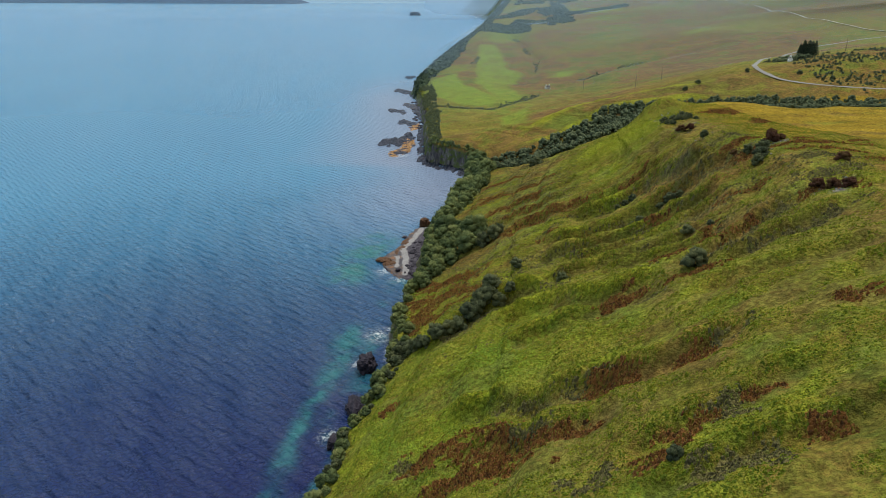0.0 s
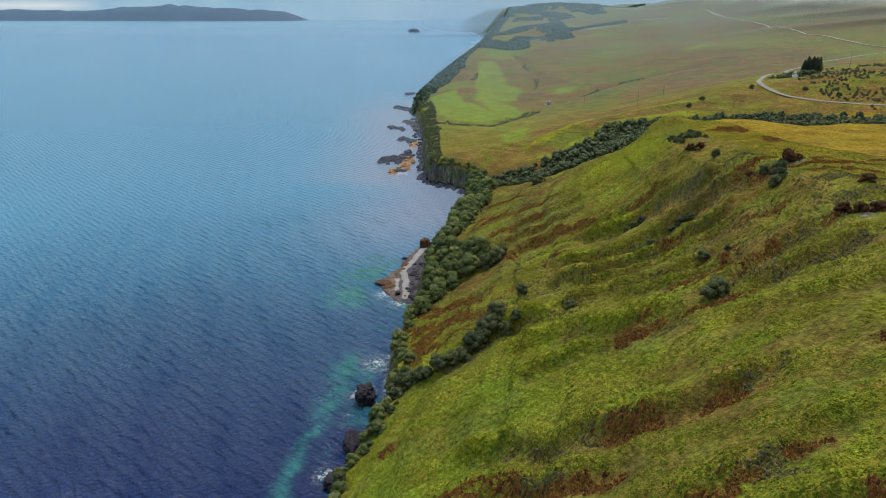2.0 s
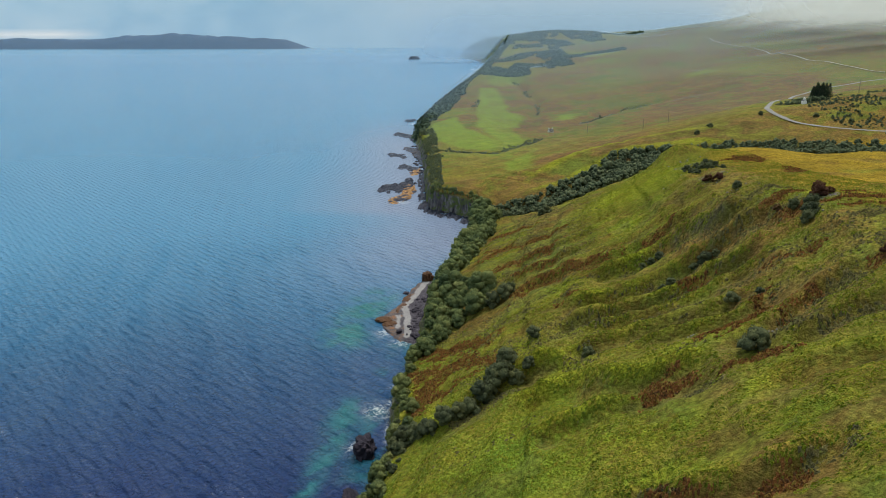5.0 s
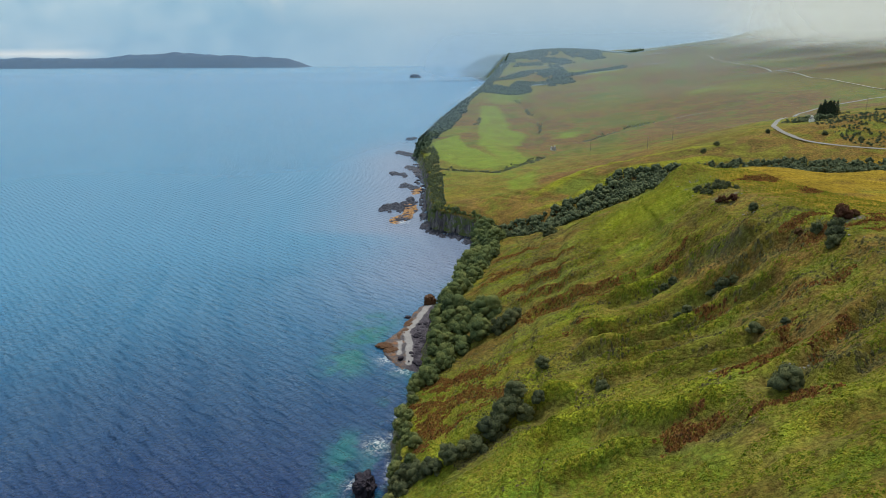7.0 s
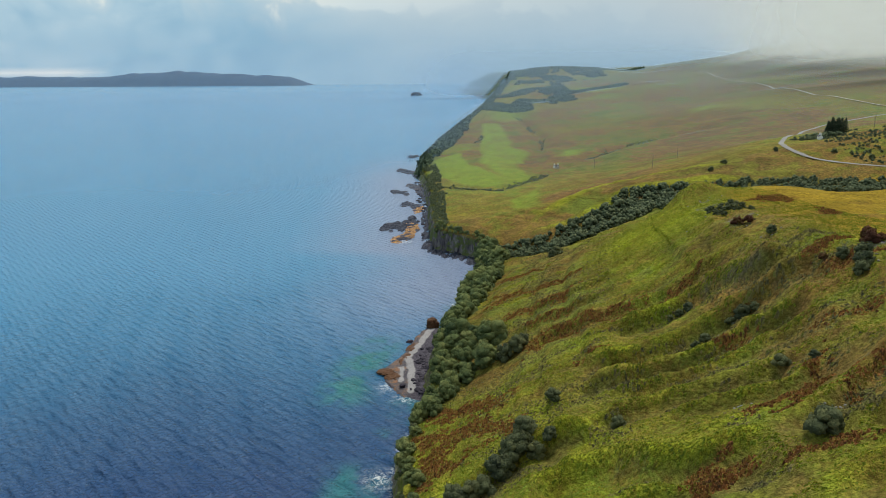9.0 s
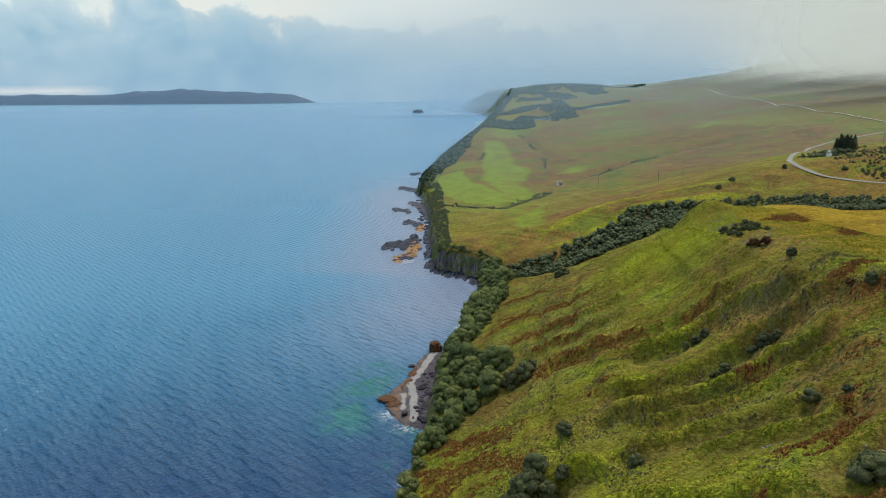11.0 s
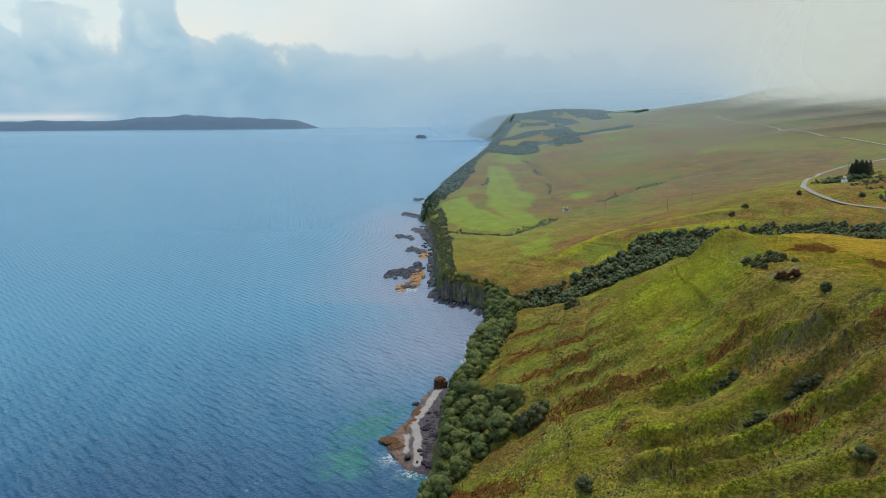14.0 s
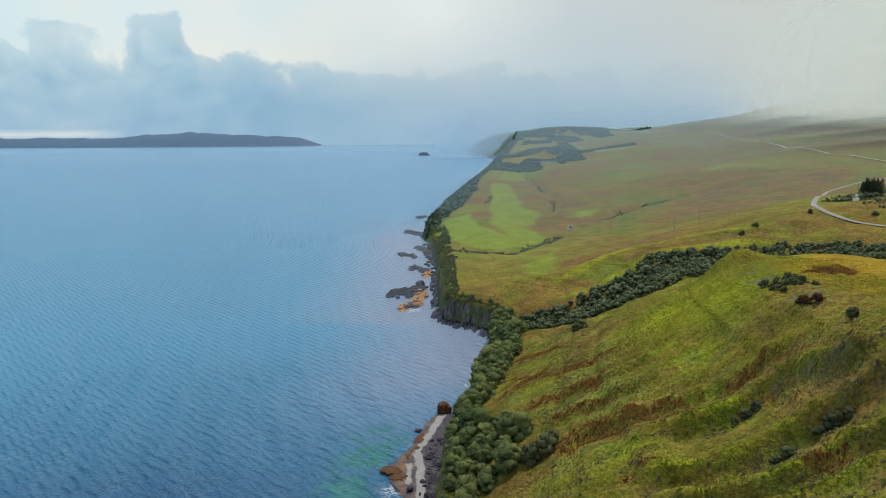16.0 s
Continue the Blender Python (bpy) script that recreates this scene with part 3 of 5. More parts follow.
# ---- building helpers ----
def grid_mesh(name, xs, ys, zs, mat, masks=(), shade=True):
    """A sheet from arrays of rows and columns, with named masks on its points."""
    rows, cols = xs.shape
    me = bpy.data.meshes.new(name)
    co = np.stack([xs, ys, zs], -1).reshape(-1, 3).astype(np.float32)
    i = np.arange(rows * cols).reshape(rows, cols)
    quads = np.stack([i[:-1, :-1], i[:-1, 1:], i[1:, 1:], i[1:, :-1]], -1).reshape(-1, 4)
    me.vertices.add(len(co))
    me.vertices.foreach_set("co", co.ravel())
    me.loops.add(quads.size)
    me.loops.foreach_set("vertex_index", quads.ravel().astype(np.int32))
    me.polygons.add(len(quads))
    me.polygons.foreach_set("loop_start", np.arange(0, quads.size, 4, dtype=np.int32))
    me.polygons.foreach_set("use_smooth", np.full(len(quads), shade))
    me.update(calc_edges=True)
    for key, values in dict(masks).items():
        a = me.attributes.new(key, "FLOAT", "POINT")
        a.data.foreach_set("value", np.ravel(values).astype(np.float32))
    me.materials.append(mat)
    return new(name, me)


def faces_mesh(name, co, tris, mat, shade=False):
    """A mesh from arrays of points and of triangles."""
    me = bpy.data.meshes.new(name)
    co, tris = np.asarray(co, np.float32), np.asarray(tris, np.int32)
    me.vertices.add(len(co))
    me.vertices.foreach_set("co", co.ravel())
    me.loops.add(tris.size)
    me.loops.foreach_set("vertex_index", tris.ravel())
    me.polygons.add(len(tris))
    me.polygons.foreach_set("loop_start", np.arange(0, tris.size, 3, dtype=np.int32))
    me.polygons.foreach_set("use_smooth", np.full(len(tris), shade))
    me.update(calc_edges=True)
    me.materials.append(mat)
    return me


def part(name, bm, mat, parent, label=""):
    """Links a bmesh as one mesh object under a thing."""
    me = bpy.data.meshes.new(name)
    bm.to_mesh(me)
    bm.free()
    me.materials.append(mat)
    ob = new(name, me)
    ob.parent = parent
    if label:
        ob["label"] = label
    return ob


def box(bm, x0, x1, y0, y1, z0, z1):
    r = bmesh.ops.create_cube(bm, size=1)
    bmesh.ops.scale(bm, vec=(x1 - x0, y1 - y0, z1 - z0), verts=r["verts"])
    bmesh.ops.translate(bm, vec=((x0 + x1) / 2, (y0 + y1) / 2, (z0 + z1) / 2), verts=r["verts"])
    return r["verts"]


def ground_z(x, y):
    return float(height(np.array([x]), np.array([y]))[0])


def patches(rows, x, y, edge=0.8):
    """Ragged patches along the slope: from a point to a point, half width."""
    n = 1.1 * (fbm(x / 6.0, y / 4.0, 31, 4) - 0.5) + 1.3 * (fbm(x / 1.5, y / 1.2, 33, 3) - 0.5)
    out = np.zeros(np.shape(x))
    for x0, y0, x1, y1, wi in rows:
        off, _ = along([(x0, y0), (x1, y1)], x, y)
        r = off / wi + n * 1.7 + 0.1
        out = np.maximum(out, 1 - smooth(1 - edge, 1 + edge * 0.3, r))
    return out * (0.25 + 0.75 * smooth(0.36, 0.58, fbm(x / 1.7, y / 1.3, 35, 3) + 0.22 * (out - 0.5)))


# bracken turned russet, near and far along the slope
BRACKEN_LOW = [(-0.7, 88, 11, 77, 5.5), (-0.2, 78, 9.6, 75.2, 3.5), (13, 79.5, 19.9, 76.3, 2), (24, 87, 28.9, 84.1, 1.8), (34.9, 82.5, 38.5, 82, 1.5), (23, 61, 31.2, 65.5, 2.2),
               (36.9, 65.9, 40.2, 66.3, 1.3), (-13, 115.3, -10, 116.1, 1.5), (39, 56, 41.6, 55.6, 1.2), (53.8, 77.7, 57.9, 76.9, 2),
               (32.8, 116.3, 37.6, 118.2, 2.0), (46.4, 131.2, 51.5, 131.1, 2), (49, 126, 58.5, 136, 2.5), (33.8, 119.7, 38.4, 118.2, 2), (48.4, 111.7, 51.5, 110, 1.4), (42.9, 113.1, 45.2, 113.1, 1)]
BRACKEN_HIGH = [(22, 208, 46, 200, 6.5), (28.6, 178.6, 33.9, 179, 2.5), (-6, 193, 11, 180, 4), (-9.4, 180.4, 5, 172.9, 5.5), (-9, 165, 2.7, 171.9, 6.5), (3, 172, 11, 160, 4.5),
                (-8.9, 187, 9.3, 184, 3.5), (51.5, 126, 63, 142, 2), (54.2, 163.1, 58.9, 160.7, 1.6), (74.5, 172, 81.6, 173.6, 3),
                (16, 275, 28, 262, 3), (20, 245, 37, 238, 3.5), (30, 262, 44, 258, 2.5), (24, 228, 34, 222, 2.5), (13, 262, 24, 270, 3), (75, 163, 85, 161, 2.5), (57.4, 125.2, 65.2, 129, 2.4), (66, 150, 74, 146, 2.2), (56, 200, 66, 203, 1.8), (-9, 158, 2, 160, 4), (76, 129, 81, 124, 2.5), (20, 300, 36, 290, 3)]
MOOR_RED = [(85, 161, 109, 163, 1.6), (85, 156.5, 100, 150, 1.8), (100, 245, 112, 250, 5), (104, 212, 110, 225, 3), (92, 168, 118, 170, 1.5), (96, 140, 120, 136, 3)]
# heather and rushes, dark in the gullies
HEATHER_LOW = [(6.7, 95.5, 16.9, 89.7, 1.2), (10.2, 82.5, 15, 80, 1.8), (22, 88.5, 25, 86.5, 1.7), (32, 65.9, 36.6, 64.9, 2.3), (27.8, 55.8, 34.7, 54.2, 1.7), (16.2, 63.5, 19.2, 62.9, 1.7),
               (-8.1, 90.2, -2.1, 86.8, 1.7), (38.1, 112, 41.6, 111.8, 1.3), (38.5, 113, 41.6, 113.1, 0.9), (51.8, 117, 59, 118.3, 1.8), (55.4, 122.6, 62.9, 125.1, 1.8),
               (63.7, 126.6, 71.3, 129.7, 2.6), (60, 114.5, 68, 114.6, 1.3), (68, 114.6, 80, 118, 1.5), (1, 140, 10, 144, 2), (24, 123, 29, 121, 1.6), (40, 83, 44, 82.5, 1.1)]
HEATHER_HIGH = [(64.6, 172.4, 71.7, 170.4, 2.8), (72.7, 180.4, 80.3, 180.3, 3.4), (69.4, 169.8, 63.1, 171.3, 1.8), (78.3, 136.7, 86.4, 135.6, 3.2), (76, 168, 80, 165, 2),
                (28.7, 180.5, 34.2, 183.2, 2), (47, 186.4, 58, 189, 1.3), (46, 169.5, 56, 171.3, 1.3), (62, 187.5, 70, 178, 1.6), (70, 177.5, 76, 174, 1.6), (56, 160.5, 66, 158.3, 1.4),
                (44, 155.6, 54, 155.6, 1.1), (62, 154.6, 71, 151.8, 1.5), (75.5, 211, 81, 209.6, 1.8), (30, 160.5, 40, 159, 0.9), (84, 150, 90, 143, 3)]
red_low, red_high = Chart(lambda x, y: patches(BRACKEN_LOW, x, y)), Chart(lambda x, y: 0.62 * np.maximum(patches(BRACKEN_HIGH, x, y), patches(MOOR_RED, x, y)))
dark = Chart(lambda x, y: np.maximum(patches(HEATHER_LOW, x, y), 0.55 * patches(HEATHER_HIGH, x, y)))
# grazed fields: how green, how wide their soft edge, corners
PASTURE = [(1.0, 4, [(-14, 666), (14, 702), (18, 635), (40, 574), (48, 552), (37, 510), (10, 523), (-9, 571)]),
           (0.85, 6, [(51, 956), (73, 949), (74, 811), (69, 729), (85, 702), (62, 626), (67, 552), (46, 516), (42, 568), (31, 641), (37, 750)]),
           (0.8, 8, [(104, 667), (120, 690), (138, 684), (126, 655)]), (0.75, 6, [(38, 440), (54, 470), (68, 500), (56, 440), (50, 395), (40, 398)]),
           (0.5, 10, [(-10, 760), (30, 770), (36, 720), (-10, 700)]), (0.6, 14, [(60, 1010), (90, 1120), (120, 1040), (84, 960)]), (0.55, 20, [(250, 1500), (330, 1600), (400, 1500), (300, 1400)]),
           (0.5, 12, [(296, 860), (330, 880), (340, 850), (300, 835)])]


def field(corners, x, y):
    """Distance inside a field's edge, less than 0 outside."""
    p = [*corners, corners[0]]
    within = np.zeros(np.shape(x), bool)
    for (ax, ay), (bx, by) in zip(p[:-1], p[1:]):
        within ^= ((ay > y) != (by > y)) & (x < (bx - ax) * (y - ay) / (by - ay if by != ay else 1e-9) + ax)
    return np.where(within, 1, -1) * along(p, x, y)[0]


def cover(x, y):
    """What grows where: masks from 0 to 1."""
    d = inland(x, y)
    slope = hillside(x, y)
    rim = np.interp(y, [60, 120, 190, 250, 300], [112, 110, 99, 97, 104])
    plateau = smooth(rim - 4, rim + 8, d) * (1 - smooth(330, 345, y))
    burn, _ = along(BURN, x, y)
    beyond = smooth(325, 350, y + 0.12 * x)
    moor = np.clip(0.85 * beyond + plateau * (0.35 + 0.9 * smooth(0.4, 0.6, fbm(x / 30, y / 18, 41, 3))), 0, 1)
    moor = np.maximum(moor, 0.7 * smooth(0.50, 0.62, fbm(x / 16, y / 16, 44, 4)) * smooth(0, 40, 300 - y) * (0.25 + 0.75 * smooth(30, 80, d)))
    moor = moor * np.where(y > 400, 0.55 + 0.75 * smooth(0.36, 0.6, fbm(x / 140, y / 140, 43, 4)), 1)
    bracken = np.maximum(red_low(x, y), red_high(x, y)) * (y < 344)
    wild = smooth(0.62, 0.70, fbm((x + y) / 26, (x - y) / 9, 47, 4)) * slope * smooth(45, 75, d)
    bracken = np.maximum(bracken, 0.25 * wild)
    # the tired brown ground between the wood and the knoll, and the heathery upper slope
    face = np.exp(-((x - 76) / 26) ** 2 - ((y - 258) / 30) ** 2)
    brown = np.clip(smooth(178, 205, y) * smooth(345, 325, y) * smooth(6, 16, d) * (1 - plateau) * (1 - 1.25 * face), 0, 1)
    brown = np.maximum(brown, 0.8 * slope * smooth(58, 78, x) * smooth(225, 190, y))
    brown = np.maximum(brown, 0.75 * slope * smooth(14, 42, x) * smooth(135, 100, y))
    brown = np.maximum(brown, 0.65 * slope * smooth(120, 165, y) * (1 - face))
    moor = np.maximum(moor, 0.6 * brown * smooth(0.34, 0.52, fbm(x / 11, y / 7, 58, 4)))
    bracken = np.maximum(bracken, 0.5 * brown * smooth(0.52, 0.64, fbm(x / 8, y / 5, 59, 4)) * smooth(0.3, 0.5, fbm(x / 1.5, y / 1.2, 35, 3)))
    pasture = np.zeros(np.shape(x))
    for green, soft, corners in PASTURE:
        r = field(corners, x, y) + 9 * (fbm(x / 12, y / 16, 51, 4) - 0.5)
        pasture = np.maximum(pasture, green * smooth(-0.5 * soft, 0.5 * soft, r) * (0.55 + 0.9 * (fbm(x / 7, y / 22, 52, 4) - 0.1)))
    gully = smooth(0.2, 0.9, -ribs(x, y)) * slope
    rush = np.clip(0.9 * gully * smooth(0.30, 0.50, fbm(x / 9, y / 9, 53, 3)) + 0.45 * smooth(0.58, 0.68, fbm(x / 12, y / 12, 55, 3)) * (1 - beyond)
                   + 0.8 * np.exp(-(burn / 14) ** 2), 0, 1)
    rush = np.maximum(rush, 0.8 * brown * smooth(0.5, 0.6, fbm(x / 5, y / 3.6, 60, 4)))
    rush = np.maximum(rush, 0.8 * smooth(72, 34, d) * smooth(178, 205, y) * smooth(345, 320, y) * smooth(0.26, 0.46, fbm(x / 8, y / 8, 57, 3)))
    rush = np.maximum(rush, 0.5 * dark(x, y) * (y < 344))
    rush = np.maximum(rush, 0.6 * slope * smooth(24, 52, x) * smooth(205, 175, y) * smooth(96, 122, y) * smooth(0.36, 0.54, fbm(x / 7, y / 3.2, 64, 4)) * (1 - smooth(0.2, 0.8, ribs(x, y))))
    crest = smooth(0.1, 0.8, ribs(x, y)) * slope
    north = smooth(8, 20, y - np.interp(x, [b[0] for b in BURN], [b[1] for b in BURN]))
    steps = np.sin(burn / 3.1 + 4 * fbm(x / 40, y / 40, 19, 2)) * north * smooth(70, 40, burn) * smooth(30, 60, x) * smooth(170, 130, x)
    crest = np.maximum(crest, smooth(0.2, 0.8, steps))
    crest = np.maximum(crest, 1.3 * smooth(0.15, 0.7, face) * slope)
    moor = moor * (1 - 0.75 * smooth(0.2, 0.8, steps)) * (1 - 0.85 * smooth(0.2, 0.7, face))
    rush = rush * (1 - 0.8 * smooth(0.2, 0.7, face))
    gold = plateau * (0.35 + 0.65 * smooth(0.36, 0.5, fbm(x / 22, y / 14, 62, 3)))
    russet = smooth(600, 850, y) * smooth(70, 170, d) * smooth(0.30, 0.55, fbm(x / 120, y / 200, 45, 4))
    russet = np.maximum(russet, 0.6 * smooth(380, 420, y) * smooth(620, 560, y) * smooth(0.5, 0.6, fbm(x / 40, y / 60, 46, 4)))
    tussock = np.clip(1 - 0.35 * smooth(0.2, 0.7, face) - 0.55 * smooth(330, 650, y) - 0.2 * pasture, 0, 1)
    fresh = 0.75 * slope * smooth(34, 12, x) * smooth(150, 120, y) * smooth(0.3, 0.55, fbm(x / 14, y / 14, 69, 3))
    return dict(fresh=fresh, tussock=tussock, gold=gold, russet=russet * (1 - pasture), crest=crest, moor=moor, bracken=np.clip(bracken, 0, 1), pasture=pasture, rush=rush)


# ---- the land, one sheet from the water's edge to the far hills ----
def build_land():
    ds = np.r_[-8, -4, -2, np.arange(-1, 6, 0.7), np.arange(6, 112, 0.85), np.arange(112, 270, 1.7), np.geomspace(270, 3500, 70)]
    ys = np.r_[np.arange(-380, 40, 14), np.arange(40, 262, 0.85), np.arange(262, 420, 1.35), np.arange(420, 1000, 5), np.arange(1000, 3590, 18)]
    d, y = np.meshgrid(ds, ys)
    x = coast(y) + d
    z = height(x, y)
    m = cover(x, y)
    gx = np.gradient(z, axis=1) / np.maximum(np.gradient(x, axis=1), 0.05)
    steep = smooth(1.5, 2.6, gx)
    # the scarred knoll and the raw cliff faces
    crag = np.zeros_like(x)
    for cx, cy, r in ((90, 262, 7), (83, 243, 6), (80, 214, 5), (84, 165, 6), (78, 192, 4), (79, 127, 6), (62, 133, 3)):
        crag = np.maximum(crag, smooth(1.1, 0.5, np.hypot(x - cx, y - cy) / r) * smooth(0.55, 0.68, fbm(x / 2.2, y / 2.2, 61, 3)))
    edge = smooth(7, 1, d) * smooth(-0.5, 2.5, z) * np.where((y > 366) & (y < 620), 1.0, 0.5 * smooth(0.45, 0.6, fbm(x / 5, y / 5, 63, 3)))
    shore = smooth(1.0, 0.0, d)
    m["rock"] = np.clip(np.maximum(np.maximum(steep * (0.4 + 0.6 * edge), crag), np.maximum(edge * smooth(1.3, 2.2, gx), shore)), 0, 1)
    face = smooth(0.2, 1.5, z) * smooth(7, 2, d)
    x, y = x + face * (fbm(y / 2.6, z / 5.0, 65, 4) - 0.5) * 3.6, y + face * (fbm(x / 2.2, z / 7.0, 67, 4) - 0.5) * np.where((y > 368) & (y < 398), 5.0, 1.0)
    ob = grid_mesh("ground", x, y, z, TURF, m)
    tagged(ob, "grassy coastal hillside with russet bracken and rocky cliffs", "ground", kind="structure")


build_land()


# ---- the sea ----
def build_sea():
    xs = np.r_[-np.geomspace(4800, 285, 46), np.arange(-280, -120, 2.4), np.arange(-120, 30, 1.15), np.geomspace(30, 3400, 40)]
    ys = np.r_[np.arange(-400, 60, 20), np.arange(60, 330, 1.15), np.arange(330, 480, 2.2), np.geomspace(480, 4900, 90)]
    x, y = np.meshgrid(xs, ys)
    fade = smooth(520, 220, np.hypot(x, y)) * smooth(-285, -200, x)
    z = np.zeros_like(x)
    for k, (deg, wave, amp) in enumerate(((52, 4.4, 0.20), (46, 3.6, 0.16), (60, 5.6, 0.08), (36, 3.0, 0.08), (70, 3.2, 0.07))):
        a = radians(deg)
        ph = (x * math.cos(a) + y * math.sin(a)) / wave * 2 * math.pi + 5 * fbm(x / 40, y / 40, 70 + k, 2)
        crest = np.sin(ph)
        z += amp * (crest + 0.25 * np.sin(2 * ph + 0.6)) * (0.35 + 1.1 * fbm(x / 24, y / 24, 80 + k, 2))
    z = z * fade
    off = coast(y) - x
    streak, s = along([(-37, 96), (-36, 118), (-34, 140), (-30, 160), (-28, 178)], x, y)
    shoal = np.exp(-(streak / np.interp(s, [0, 0.6, 1], [2.2, 2.4, 5.0])) ** 2)
    bank, _ = along([(-35, 222), (-33, 238), (-28, 258)], x, y)
    shoal = np.maximum(shoal, 1.5 * np.exp(-(bank / 7.5) ** 2))
    shoal = np.maximum(shoal, 0.8 * smooth(14, 2, off) * smooth(0.35, 0.6, fbm(x / 8, y / 8, 91, 3)) * smooth(330, 270, y))
    shoal = 0.7 * shoal * (0.25 + 1.0 * smooth(0.35, 0.6, fbm(x / 4, y / 4, 93, 4)))
    foam = 0.6 * smooth(2.0, 0.2, off) * smooth(0.42, 0.6, fbm(x / 7, y / 7, 95, 3))
    for cx, cy, r in ((-20, 177, 3.5), (-14, 190, 2.5), (-22, 226, 3), (-16, 219, 3), (-27, 410, 3), (3, 301, 3), (-24, 160, 2.2), (-27, 128, 2.2)):
        foam = np.maximum(foam, 0.72 * np.exp(-((x - cx) ** 2 + (y - cy) ** 2) / (r * r)))
    # first two masks: where reflected sky is painted into the water
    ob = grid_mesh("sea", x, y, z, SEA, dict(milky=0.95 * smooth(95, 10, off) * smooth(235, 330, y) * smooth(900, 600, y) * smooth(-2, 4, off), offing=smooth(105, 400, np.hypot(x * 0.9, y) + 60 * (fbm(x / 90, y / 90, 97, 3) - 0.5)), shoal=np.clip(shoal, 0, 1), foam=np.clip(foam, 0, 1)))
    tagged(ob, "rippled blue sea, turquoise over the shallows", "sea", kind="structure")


build_sea()


# ---- trees and shrubs ----
def clumps(rng, spots, count, size, squash=1.0):
    """Leaf sprays over blobs: each blob a centre and a radius; two-triangle leaves that face outwards."""
    co, tris = [], []
    for (cx, cy, cz), r in spots:
        v = rng.normal(size=(count, 3))
        v /= np.linalg.norm(v, axis=1)[:, None]
        v[:, 2] = np.where(v[:, 2] < -0.35, -v[:, 2], v[:, 2])
        pos = np.array([cx, cy, cz]) + v * r * rng.uniform(0.78, 1.18, (count, 1)) * [1, 1, squash]
        nrm = v + rng.normal(size=(count, 3)) * 0.36
        nrm /= np.linalg.norm(nrm, axis=1)[:, None]
        side = np.cross(nrm, rng.normal(size=(count, 3)))
        side /= np.linalg.norm(side, axis=1)[:, None]
        up = np.cross(nrm, side)
        s = size * rng.uniform(0.6, 1.4, (count, 1))
        quad = np.stack([pos - side * s, pos - up * s * 0.7, pos + side * s, pos + up * s * 0.7], 1)
        base = len(co) * 4 if not co else sum(len(c) for c in co)
        co.append(quad.reshape(-1, 3))
        i = base + np.arange(count)[:, None] * 4
        tris.append(np.concatenate([i + [0, 1, 2], i + [0, 2, 3]]))
    return np.concatenate(co), np.concatenate(tris)


BALL = bmesh.new()
bmesh.ops.create_icosphere(BALL, subdivisions=2, radius=1.0)
BALL_CO = np.array([v.co[:] for v in BALL.verts])
BALL_TRIS = np.array([[v.index for v in f.verts] for f in BALL.faces])
BALL.free()


def lumps(rng, spots, squash=0.9):
    """Dense inner foliage: a knobbly mass in each clump of the crown."""
    co, tris = [], []
    for k, (c, r) in enumerate(spots):
        v = BALL_CO * rng.uniform(0.56, 1.12, (len(BALL_CO), 1)) * r * [1, 1, squash]
        co.append(v + np.array(c))
        tris.append(BALL_TRIS + k * len(BALL_CO))
    return np.concatenate(co), np.concatenate(tris)


def limb(bm, a, b, r0, r1, sides=6):
    a, b = Vector(a), Vector(b)
    q = (b - a).to_track_quat("Z", "Y").to_matrix()
    rings = []
    for p, r in ((a, r0), (b, r1)):
        rings.append([bm.verts.new(p + q @ Vector((math.cos(k * 2 * math.pi / sides) * r, math.sin(k * 2 * math.pi / sides) * r, 0))) for k in range(sides)])
    for k in range(sides):
        bm.faces.new((rings[0][k], rings[0][(k + 1) % sides], rings[1][(k + 1) % sides], rings[1][k]))
    bm.faces.new(rings[1])


def broadleaf(name, seed, tall, wide, leaves, label, category="tree", blobs=16, count=64, leaf=0.26, low=0.10):
    """A tree or shrub: tapered trunk with limbs, and a crown of leaf sprays."""
    rng = np.random.default_rng(seed)
    root = tagged(new(name), label, category)
    bm = bmesh.new()
    top = Vector((rng.normal() * 0.15, rng.normal() * 0.15, tall * 0.45))
    limb(bm, (0, 0, -0.8), (0, 0, tall * 0.12), 0.05 * tall, 0.034 * tall, 8)
    limb(bm, (0, 0, tall * 0.11), top, 0.034 * tall, 0.022 * tall, 8)
    spots = []
    for k in range(blobs):
        a = k * 2.4 + rng.uniform(-0.4, 0.4)
        f = (k + 0.5) / blobs
        rad = wide * 0.5 * math.sqrt(max(1.0 - f ** 2.2, 0.02)) * rng.uniform(0.5, 0.82)
        z = tall * (low + (0.80 - low) * f) + rng.normal() * 0.04 * tall
        spots.append(((math.cos(a) * rad, math.sin(a) * rad, z), wide * rng.uniform(0.18, 0.29)))
        if k % 2 == 0:
            limb(bm, (0, 0, tall * 0.16 + 0.02 * k), (math.cos(a) * rad * 0.8, math.sin(a) * rad * 0.8, z), 0.018 * tall, 0.006 * tall, 5)
    part("trunk", bm, BARK, root)
    inner, faces = lumps(rng, spots)
    co, tris = clumps(rng, spots, count, leaf)
    crown = new("crown", faces_mesh("crown", np.concatenate([inner, co]), np.concatenate([faces, tris + len(inner)]), leaves, True))
    crown.parent = root
    return root


